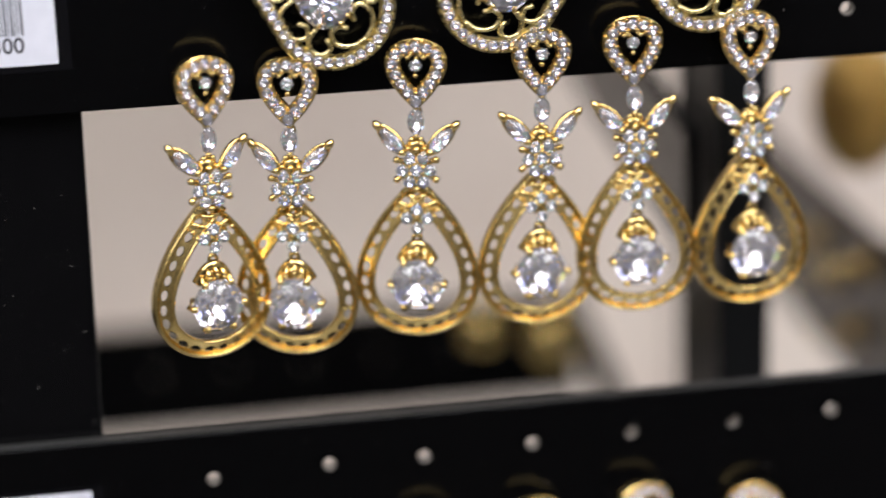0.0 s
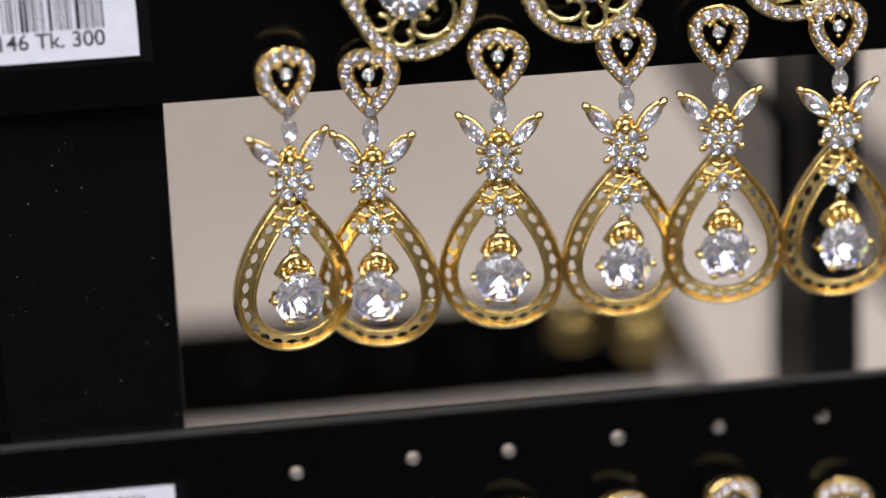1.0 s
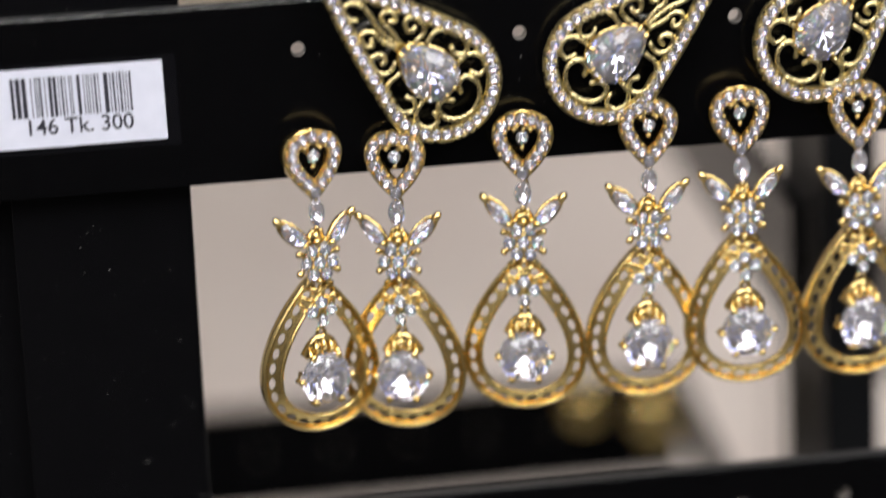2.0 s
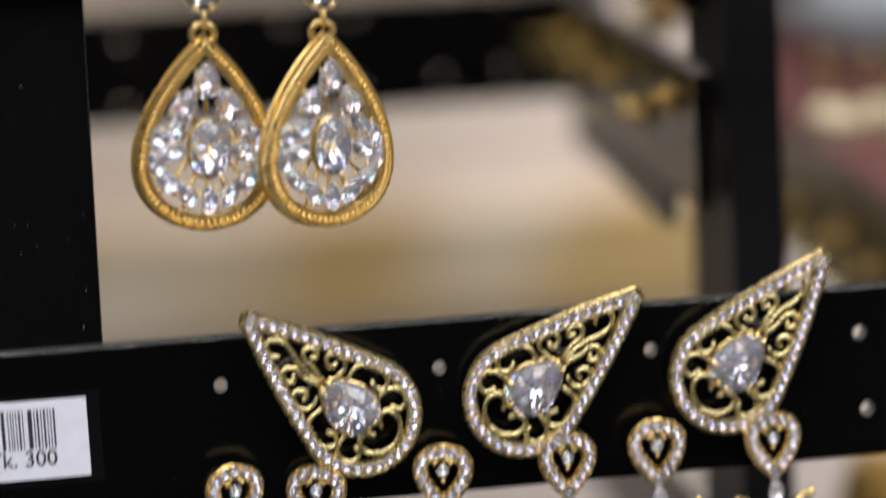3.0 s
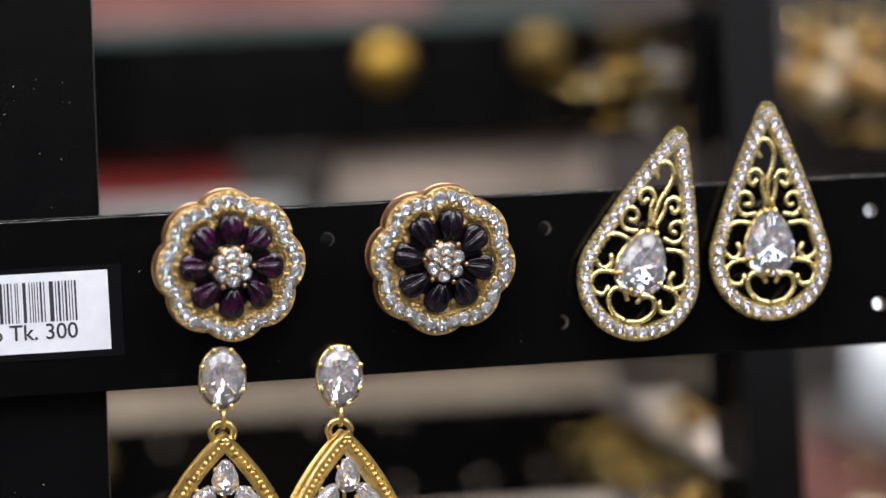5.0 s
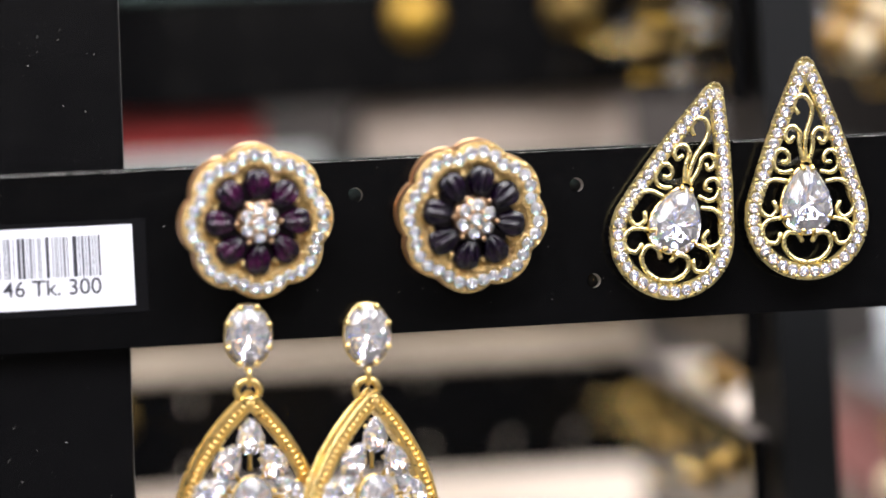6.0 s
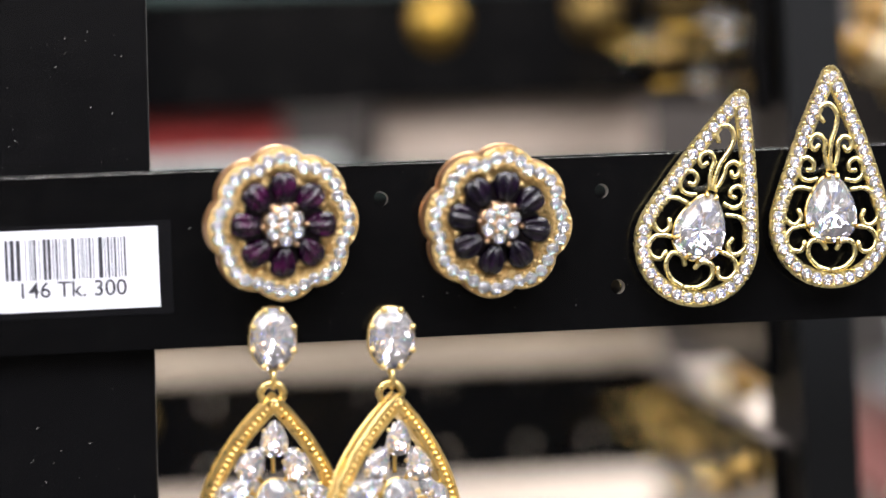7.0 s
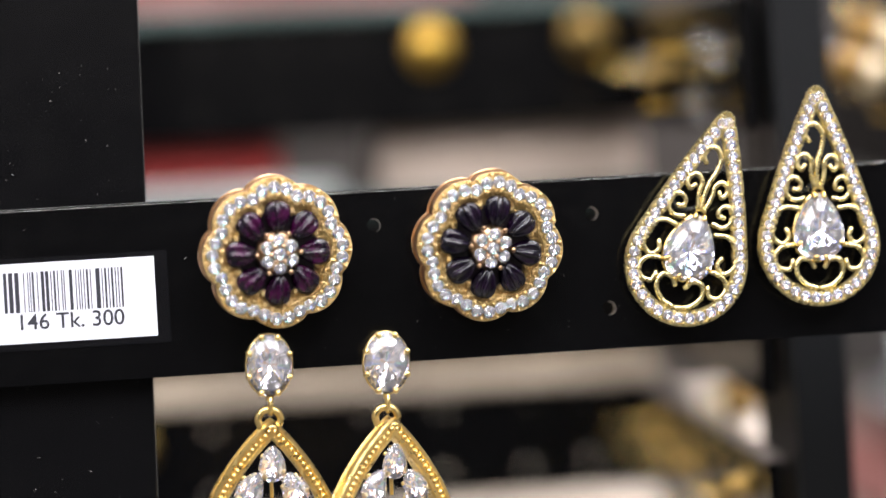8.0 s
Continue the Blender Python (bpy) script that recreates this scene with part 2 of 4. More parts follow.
def leaf_outline(r, h, tip, n=60):
    """Round base of radius r about the origin, drawn out to a small round tip at height h."""
    a = math.asin((r - tip) / h)
    pts = []
    base = [math.pi - a + (math.pi + 2 * a) * i / (n // 2) for i in range(n // 2 + 1)]
    pts += [(r * math.cos(t), r * math.sin(t)) for t in base]
    right = Vector((math.cos(a), math.sin(a)))
    for k in range(1, 9):
        q = k / 9
        bow = 0.5 * math.sin(math.pi * q)
        pts.append((right.x * (r + (tip - r) * q) + bow * right.x, right.y * (r + (tip - r) * q) + h * q))
    pts += [(tip * math.cos(a + (math.pi - 2 * a) * i / 5), h + tip * math.sin(a + (math.pi - 2 * a) * i / 5)) for i in range(6)]
    for k in range(8, 0, -1):
        q = k / 9
        bow = 0.5 * math.sin(math.pi * q)
        pts.append((-right.x * (r + (tip - r) * q) - bow * right.x, right.y * (r + (tip - r) * q) + h * q))
    return pts


def inset(loop, d):
    """The loop moved inwards by d."""
    n = len(loop)
    area2 = sum(loop[i][0] * loop[(i + 1) % n][1] - loop[(i + 1) % n][0] * loop[i][1] for i in range(n))
    s = 1 if area2 > 0 else -1
    out = []
    for i in range(n):
        a, b = Vector(loop[i - 1]), Vector(loop[(i + 1) % n])
        t = (b - a).normalized()
        out.append((loop[i][0] - s * t.y * d, loop[i][1] + s * t.x * d))
    return out


def spaced(loop, count, closed=True):
    """count points evenly along the loop, with the direction there."""
    p = [Vector(q) for q in loop]
    if closed:
        p.append(p[0])
    ls = [0.0]
    for a, b in zip(p, p[1:]):
        ls.append(ls[-1] + (b - a).length)
    out = []
    for k in range(count):
        s = ls[-1] * k / count
        i = max(j for j in range(len(ls)) if ls[j] <= s + 1e-9)
        i = min(i, len(p) - 2)
        f = (s - ls[i]) / max(1e-9, ls[i + 1] - ls[i])
        q = p[i].lerp(p[i + 1], f)
        d = (p[i + 1] - p[i]).normalized()
        out.append((q.x, q.y, math.atan2(d.y, d.x)))
    return out


def gem_mesh(outline, crown, pavilion, table=0.55, cz=0.0):
    """A faceted stone with its girdle on the outline and its table towards -y; a few facets of its silvered back are
    tinted to imitate coloured glints.
    """
    bm = bmesh.new()
    n = len(outline)

    def ring(scale, y, turned):
        pts = [((outline[i][0] + outline[(i + 1) % n][0]) / 2, (outline[i][1] + outline[(i + 1) % n][1]) / 2) for i in range(n)] if turned else outline
        return [bm.verts.new((x * scale, y, cz + (z - cz) * scale)) for x, z in pts]

    g, mid, tb = ring(1.0, 0, False), ring(0.84, -crown * 0.6, True), ring(table, -crown, False)
    deep, half = ring(0.72, pavilion * 0.42, True), ring(0.34, pavilion * 0.74, False)
    rnd = random.Random(n * 7 + int(crown * 100))
    for v in deep + half:
        v.co += Vector((rnd.uniform(-1, 1), rnd.uniform(-1.0, 0.6), rnd.uniform(-1, 1))) * crown * 0.14
    low = bm.verts.new((0, pavilion, cz))
    for i in range(n):
        j = (i + 1) % n
        for f in ((g[i], g[j], mid[i]), (mid[i], g[j], mid[j]), (mid[i], mid[j], tb[j]), (mid[i], tb[j], tb[i])):
            bm.faces.new(f)
        for f in ((g[j], g[i], deep[i]), (g[j], deep[i], deep[j]), (deep[i], half[j], deep[j]), (deep[i], half[i], half[j]), (half[j], half[i], low)):
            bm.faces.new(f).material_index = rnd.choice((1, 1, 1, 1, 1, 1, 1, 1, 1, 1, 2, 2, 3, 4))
    bm.faces.new(tb)
    me = finish(bm, "stone", GEM, False)
    for m in (FOIL, GLINT_BLUE, GLINT_ORANGE, GLINT_GREEN):
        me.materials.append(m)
    return me


def round_gem(d, n=8):
    return gem_mesh(circle(0, 0, d / 2, n), d * 0.2, d * (0.2 if d < 4 else 0.34))


def oval_gem(w, h, n=14):
    return gem_mesh(circle(0, 0, w / 2, n, h / w), w * 0.22, w * 0.26)


def egg(w, h, n):
    """A blunt pear outline, its narrow end up."""
    k = w / 2 / 1.045
    return [(k * math.sin(t) * (1 - 0.32 * math.cos(t)), h / 2 * math.cos(t)) for t in (2 * math.pi * i / n for i in range(n))]


def pear_gem(w, h, n=14):
    return gem_mesh(egg(w, h, n), w * 0.22, w * 0.28, 0.52, -h * 0.06)


def marquise_gem(w, h, n=10):
    pts = []
    for i in range(n):
        t = 2 * math.pi * i / n
        pts.append((w / 2 * math.copysign(abs(math.sin(t)) ** 1.3, math.sin(t)), h / 2 * math.cos(t)))
    return gem_mesh(pts, w * 0.25, w * 0.2)


PAVE = round_gem(1.95, 8)
PAVE_WIDE = round_gem(2.3, 8)
CLUSTER = round_gem(2.3, 8)
BIG_ROUND = round_gem(9.2, 20)
BIG_PEAR = pear_gem(8.8, 11.6, 24)
OVAL_TOP = oval_gem(7.7, 10.4, 22)
OVAL_LINK = oval_gem(3.0, 4.6, 12)
WING = marquise_gem(2.9, 5.8)
PEAR_SMALL = pear_gem(4.7, 6.2)
MARQ_SMALL = marquise_gem(3.2, 4.9)
OVAL_MID = oval_gem(7.0, 10.0, 20)


def stone(mesh, parent, x, y, z, ry=0.0, label="", tilt=0.0):
    return part("stone", mesh, None, parent, label, at=mm(x, y, z, tilt, ry, 0))


def loop3(loop, y):
    return [Vector((x, y, z)) for x, z in loop]


def pave_row(parent, loop, count, mesh, y, bm, bead, gap):
    """Stones in a row along the loop, and small beads on both sides between them."""
    for x, z, a in spaced(loop, count):
        stone(mesh, parent, x, y - 0.28, z, random.uniform(0, 45), tilt=random.uniform(-7, 7))
    pts = spaced(loop, count * 2)
    for x, z, a in pts[1::2]:
        for s in (-1, 1):
            ball(bm, x - s * math.sin(a) * gap, y - 0.3, z + s * math.cos(a) * gap, bead, 1)


# ---- front rack ----
def bar(parent, low, high, holes, x0=-62, x1=230, y0=0.0, y1=3.0, name="bar", label="", edge_mat=EDGE_GLINT):
    bm = bmesh.new()
    loops = [[(x0, low), (x1, low), (x1, high), (x0, high)]] + [circle(x, w, 1.22, 18) for x, w in holes]
    plate(bm, loops, y0, y1)
    b = part(name, bm, ACRYLIC, parent, label, smooth=False)
    b.data.materials.append(HOLE_WALL)
    for f in b.data.polygons:
        c = f.center / MM
        if abs(f.normal.y) < 0.5 and x0 + 1 < c.x < x1 - 1 and low + 1 < c.z < high - 1:
            f.material_index = 1
    e = bmesh.new()
    box(e, x0, x1, y0 + 0.3, y1 - 0.3, high, high + 0.12)
    part("sawn_edge", e, CUT_EDGE, b, "dull grey sawn top edge", smooth=False)
    c = bmesh.new()
    ends = [[c.verts.new((x, y, z)) for y, z in ((y0 - 0.03, high - 0.34), (y0 + 0.26, high + 0.03), (y0 + 0.26, high - 0.34))] for x in (x0, x1)]
    for k in range(3):
        c.faces.new((ends[0][k], ends[0][(k + 1) % 3], ends[1][(k + 1) % 3], ends[1][k]))
    part("chamfer", c, edge_mat, b, "chamfer along the top edge, glint set by its colour", smooth=False)
    return b


rack = thing("earring_rack", "glossy black acrylic earring rack with drilled horizontal bars", "display rack")
bar(rack, -15.4, 14.3, [(40.0, 8.2), (77.6, 8.05), (79.7, -8.35), (135.5, 8.0), (136.0, -8.4)])
bar(rack, -105.5, -75.1, [(19.35, -83.4), (57.0, -83.4), (94.3, -83.3), (132.0, -83.2), (133, -97)])
bar(rack, -196, -165.5, [(17.4, -174.4), (38.2, -173.6), (55.4, -173.8), (75.2, -173.2), (93.5, -172.8), (112.4, -172.4), (131, -172)], edge_mat=ACRYLIC_SATIN)
bm = bmesh.new()
box(bm, -30.5, 0, 3.05, 6.0, -330, 160, 0.3)
for v in bm.verts:
    v.co.x += 1.25 + 0.0165 * v.co.z
post_left = part("upright", bm, ACRYLIC_SATIN, rack, smooth=False)
# lighter grey strip paints the highlight along the upright's right edge
bm = bmesh.new()
box(bm, -0.32, 0.03, 3.2, 5.9, -329, 159)
for v in bm.verts:
    v.co.x += 1.25 + 0.0165 * v.co.z
part("sawn_edge", bm, CUT_EDGE, post_left, "grey edge strip painted as the upright's highlight", smooth=False)
bm = bmesh.new()
box(bm, -64, -29.5, 6.1, 9.0, -330, 160, 0.3)
part("upright", bm, ACRYLIC_SATIN, rack, smooth=False)
bm = bmesh.new()
box(bm, 200, 230, 3.05, 6.0, -330, 160, 0.3)
part("upright", bm, ACRYLIC_SATIN, rack, smooth=False)


# specks of dust on the bars and uprights
bm = bmesh.new()
rnd = random.Random(11)
for k in range(1000):
    z = rnd.uniform(-200, 40)
    on_bar = any(abs(z - c) < 14.5 for c in (0, -90, -180))
    x = rnd.uniform(-62, 150) if on_bar else rnd.uniform(-62, -0.6)
    y = -0.02 if on_bar else (3.03 if x > -29.6 else 6.08)
    r = 0.03 + 0.08 * rnd.random() ** 3
    a = rnd.uniform(0, 3.1)
    n = 5
    long = rnd.choice((1, 1, 1.6, 3.2))
    pts = [(x + r * long * math.cos(2 * math.pi * i / n) * math.cos(a) - r * math.sin(2 * math.pi * i / n) * math.sin(a), z + r * long * math.cos(2 * math.pi * i / n) * math.sin(a) + r * math.sin(2 * math.pi * i / n) * math.cos(a)) for i in range(n)]
    plate(bm, [pts], y - 0.03, y)
tagged(part("dust", bm, DUST, rack, "fine pale dust specks", smooth=False), kind="stuff")


# ---- price stickers ----
def text_mesh(body, size):
    cu = bpy.data.curves.new("text", "FONT")
    cu.body, cu.size, cu.extrude, cu.align_x = body, size, 0.00002, "LEFT"
    cu.offset = 0.000035
    ob = bpy.data.objects.new("text", cu)
    scene.collection.objects.link(ob)
    me = bpy.data.meshes.new_from_object(ob.evaluated_get(bpy.context.evaluated_depsgraph_get()))
    bpy.data.objects.remove(ob)
    me.materials.clear()
    me.materials.append(INK)
    return me


def sticker(right, bottom, tilt):
    t = thing("price_sticker", "white paper price sticker with barcode stuck on black bar", "price tag", "price stickers", at=mm(right, -0.05, bottom, 0, tilt, 0))
    bm = bmesh.new()
    box(bm, -33, 0, -0.12, 0.0, 0, 13.5)
    part("paper", bm, CARD, t, smooth=False)
    bm = bmesh.new()
    box(bm, -34, 2.2, -0.035, 0.0, -1.2, 14.4)
    part("clear_tape", bm, TAPE, t, "clear adhesive tape under the paper", smooth=False)
    x = -25.4
    rnd = random.Random(5)
    while x < -5.6:
        w = rnd.choice((0.18, 0.18, 0.34, 0.34, 0.55, 0.72))
        bars = bmesh.new()
        box(bars, x, min(x + w, -5.4), -0.16, -0.125, 5.2, 12.0)
        part("barcode_line", bars, INK, t, smooth=False)
        x += w + rnd.choice((0.2, 0.3, 0.3, 0.5, 0.75))
    part("price_text", text_mesh("146 Tk. 300", 0.00375), INK, t, "printed price", at=mm(-23.6, -0.15, 2.3, 90, 0, 0))
    return t


sticker(2.4, -8.3, 0.0)
sticker(-3.5, -96.9, 0.0)
sticker(-4.2, -188.0, 0.0)


# ---- flower studs ----
def flower_stud(at, label, petal_mat):
    f = thing("flower_stud_earring", label, "earring", "flower stud earrings", at=at)

    def lobed(r, amp, n=96):
        return [((r + amp * (abs(math.cos(4 * t)) ** 0.8 - 0.5)) * math.sin(t), (r + amp * (abs(math.cos(4 * t)) ** 0.8 - 0.5)) * math.cos(t)) for t in (2 * math.pi * i / n for i in range(n))]

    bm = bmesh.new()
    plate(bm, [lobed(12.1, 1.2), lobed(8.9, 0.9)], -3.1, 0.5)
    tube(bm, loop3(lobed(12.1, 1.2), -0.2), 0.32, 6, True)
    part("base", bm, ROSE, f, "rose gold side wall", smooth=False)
    bm = bmesh.new()
    plate(bm, [lobed(8.9, 0.9)], -2.6, -0.2)
    part("floor", bm, GRAIN_GOLD, f, "grained gold floor", smooth=False)
    # near-black plate that shows in the gaps between the petals
    bm = bmesh.new()
    plate(bm, [lobed(7.0, 1.0)], -2.8, -2.62)
    part("recess", bm, RECESS_BLACK, f, "near-black plate under the petals", smooth=False)
    bm = bmesh.new()
    tube(bm, loop3(lobed(12.05, 1.2), -3.2), 0.16, 6, True)
    plate(bm, [lobed(12.0, 1.2), lobed(9.0, 0.9)], -3.3, -3.05)
    tube(bm, loop3(lobed(9.05, 0.9), -3.25), 0.3, 6, True)
    plate(bm, [lobed(9.0, 0.9), lobed(8.3, 0.9)], -2.9, -2.0)
    part("rim", bm, GRAIN_GOLD, f, smooth=False)
    beads = bmesh.new()
    pave_row(f, lobed(10.6, 1.1), 33, PAVE_WIDE, -3.5, beads, 0.36, 1.15)
    rnd = random.Random(4)
    for x, z, a in spaced(lobed(8.6, 0.9), 64):
        ball(beads, x + rnd.uniform(-0.15, 0.15), -2.9, z + rnd.uniform(-0.15, 0.15), rnd.uniform(0.24, 0.42), 1)
    for k in range(8):
        a = 2 * math.pi * (k + 0.5) / 8
        ball(beads, 7.3 * math.sin(a), -2.9, 7.3 * math.cos(a), 0.75, 1, 1, 0.8, 1.2)
    part("bead_setting", beads, GRAIN_GOLD, f)
    for k in range(8):
        a = 2 * math.pi * k / 8 + 0.05
        pm = bmesh.new()
        q = bmesh.ops.create_uvsphere(pm, u_segments=56, v_segments=12, radius=1.0)
        for v in q["verts"]:
            th = math.atan2(v.co.x, -v.co.y)
            g = 1 - 0.36 * abs(math.sin(3.5 * th)) ** 3 * math.hypot(v.co.x, v.co.y)
            taper = 0.84 + 0.3 * v.co.z
            v.co = Vector((v.co.x * 2.6 * g * taper, v.co.y * 2.05 * g, v.co.z * 2.75))
        part("petal", pm, petal_mat, f, "fluted dark petal", at=mm(6.15 * math.sin(a), -3.6, 6.15 * math.cos(a), rnd.uniform(-6, 6), math.degrees(a) + rnd.uniform(-5, 5), rnd.uniform(-6, 6)))
    bm = bmesh.new()
    ball(bm, 0, -3.0, 0, 3.9, 2, 1, 0.4, 1)
    for k in range(6):
        a = 2 * math.pi * (k + 0.5) / 6
        ball(bm, 1.45 * math.sin(a), -5.3, 1.45 * math.cos(a), 0.42)
        ball(bm, 3.7 * math.sin(a), -4.5, 3.7 * math.cos(a), 0.5)
    part("centre_setting", bm, ROSE, f)
    stone(CLUSTER, f, 0, -5.3, 0)
    for k in range(6):
        a = 2 * math.pi * k / 6
        stone(CLUSTER, f, 2.35 * math.sin(a), -4.95, 2.35 * math.cos(a), math.degrees(a), tilt=rnd.uniform(-9, 9))
    bm = bmesh.new()
    tube(bm, [Vector((0, -0.5, -1)), Vector((0, 9, -1))], 0.45, 8)
    part("pin", bm, GOLD, f)
    return f


flower_stud(mm(22.7, -4.0, 4.8, 9, -2, 9), "gold flower stud with dark purple petals and clear stones", PURPLE)
flower_stud(mm(58.5, -4.4, 3.8, 11, 8, 10), "gold flower stud with blackish purple petals and clear stones", PURPLE_BLACK)


# ---- leaf drop studs ----
def leaf_stud():
    f = thing("teardrop_stud_earring", "pale gold teardrop stud with scrollwork and clear stones", "earring", "teardrop stud earrings")
    zc = -2.9
    out = [(x, z + zc) for x, z in leaf_outline(10.6, 25.7, 1.5)]
    inn = inset(out, 2.5)
    mid = inset(out, 1.3)
    bm = bmesh.new()
    plate(bm, [out, inn], -4.6, -3.3)
    tube(bm, loop3(inset(out, 0.15), -4.6), 0.28, 6, True)
    tube(bm, loop3(inset(out, 2.4), -4.6), 0.28, 6, True)
    part("frame", bm, PALE, f, smooth=False)
    beads = bmesh.new()
    pave_row(f, mid, 44, PAVE, -4.75, beads, 0.24, 0.84)
    part("bead_setting", beads, PALE, f)
    scrolls = (
        ((0, 6.5), (-0.2, 9.0), (0.1, 11.5), (0.9, 14), (1.0, 16.2), (-0.2, 17.7), (-1.7, 17.4), (-2.1, 15.9), (-1.4, 14.8)),
        ((-0.5, 6.4), (-1.2, 9.4), (-1.1, 11.3), (-2.2, 12.5), (-3.4, 12.0), (-3.7, 10.7), (-2.9, 9.9), (-2.3, 10.6)),
        ((0.5, 6.4), (1.2, 9.4), (1.2, 11.1), (2.2, 12.2), (3.4, 11.7), (3.6, 10.4), (2.8, 9.7), (2.3, 10.4)),
        ((-2.4, 5.0), (-4.4, 4.7), (-5.7, 5.8), (-5.6, 7.7), (-4.4, 8.6), (-3.2, 7.8), (-3.3, 6.6), (-4.2, 6.5)),
        ((2.4, 5.0), (4.4, 4.7), (5.6, 5.8), (5.5, 7.7), (4.3, 8.5), (3.2, 7.7), (3.3, 6.6), (4.2, 6.5)),
        ((-3.4, 3.2), (-6.2, 3.4), (-8.2, 1.2), (-8.3, -1.6), (-6.6, -2.9), (-5.4, -1.7), (-5.8, -0.4)),
        ((3.4, 3.2), (6.2, 3.4), (8.2, 1.2), (8.3, -1.6), (6.6, -2.9), (5.4, -1.7), (5.8, -0.4)),
        ((-4.6, -3.0), (-6.8, -3.4), (-8.0, -5.0), (-7.2, -7.0), (-5.4, -7.2), (-4.8, -5.8)),
        ((4.6, -3.0), (6.8, -3.4), (8.0, -5.0), (7.2, -7.0), (5.4, -7.2), (4.8, -5.8)),
        ((0, -10.6), (-2.6, -9.8), (-4.2, -7.6), (-3.6, -5.6), (-1.9, -5.6), (-1.0, -6.8)),
        ((0, -10.6), (2.6, -9.8), (4.2, -7.6), (3.6, -5.6), (1.9, -5.6), (1.0, -6.8)),
    )
    for s in scrolls:
        bm = bmesh.new()
        tube(bm, smooth_line([(x * 0.97, -4.6, z) for x, z in s], False, 5), 0.45, 6, False, 1.2, 0.9)
        ball(bm, s[-1][0] * 0.97, -4.6, s[-1][1], 0.5)
        part("scroll", bm, PALE, f)
    bm = bmesh.new()
    tube(bm, loop3(egg(8.4, 11.2, 28), -3.6), 0.55, 6, True)
    for x, z in ((-0.9, 6.0), (0.9, 6.0), (-4.1, -3.2), (4.1, -3.2), (-1.0, -6.0), (1.0, -6.0)):
        tube(bm, [Vector((x, -3.0, z)), Vector((x * 0.97, -5.0, z * 0.97)), Vector((x * 0.85, -5.9, z * 0.87))], 0.42, 6)
        ball(bm, x * 0.85, -5.9, z * 0.87, 0.5)
    part("claw_setting", bm, GOLD, f)
    stone(BIG_PEAR, f, 0, -5.0, 0, label="large clear pear-cut stone")
    bm = bmesh.new()
    tube(bm, [Vector((0, -3, 5)), Vector((0, 10, 5))], 0.45, 8)
    part("pin", bm, GOLD, f)
    bm = bmesh.new()
    tube(bm, [Vector((3.2 * math.cos(a) - 2.5, -0.9, 9.5 + 3.2 * math.sin(a))) for a in (2 * math.pi * i / 20 for i in range(20))], 0.5, 6, True)
    part("clutch_rim", bm, PLASTIC, f, "clear plastic backing disc")
    return f


leaf = leaf_stud()
leaf.matrix_basis = mm(93.8, 0.8, 1.1, 0, 19.4, 0)
copy_thing(leaf, mm(116.3, 0.8, 3.4, 0, 2.5, 0))
copy_thing(leaf, mm(40.3, 0, -87.6, 3, -45.0, 0))
copy_thing(leaf, mm(73.2, 0, -86.9, 3, 51.0, 0))
copy_thing(leaf, mm(109.1, 0, -85.5, 3, 41.5, 0))


# ---- long chandelier drops ----
def pierced_band(loop, cells, width, half_long, half_wide, y_out, y_in, thick):
    """A sloping band inside a clockwise loop, from y_out at its outer edge to y_in at its inner one, with one almond hole in each cell."""
    bm = bmesh.new()
    pts = spaced(loop, cells * 2)
    outline = ((-0.72, -0.72), (0, -1), (0.72, -0.72), (1.15, 0), (0.72, 0.72), (0, 1), (-0.72, 0.72), (-1.15, 0))
    walls = []
    for back in (0.0, thick):
        grid = []
        for x, z, a in pts:
            grid.append([bm.verts.new((x + math.sin(a) * width * d / 2, y_out + (y_in - y_out) * d / 2 + back, z - math.cos(a) * width * d / 2)) for d in range(3)])
        side = []
        for c in range(cells):
            p, q, r = grid[2 * c], grid[2 * c + 1], grid[(2 * c + 2) % len(grid)]
            edge = [p[0], q[0], r[0], r[1], r[2], q[2], p[2], p[1]]
            along, across = (r[1].co - p[1].co).normalized(), (q[2].co - q[0].co).normalized()
            hole = [bm.verts.new(q[1].co + along * half_long * u + across * half_wide * w) for u, w in outline]
            for k in range(8):
                bm.faces.new((edge[k], edge[(k + 1) % 8], hole[(k + 1) % 8], hole[k]))
            side.append(hole)
        for g in grid[1::2]:
            bm.verts.remove(g[1])
        walls.append(side)
    for front, rear in zip(*walls):
        for k in range(8):
            bm.faces.new((front[k], front[(k + 1) % 8], rear[(k + 1) % 8], rear[k]))
    return bm


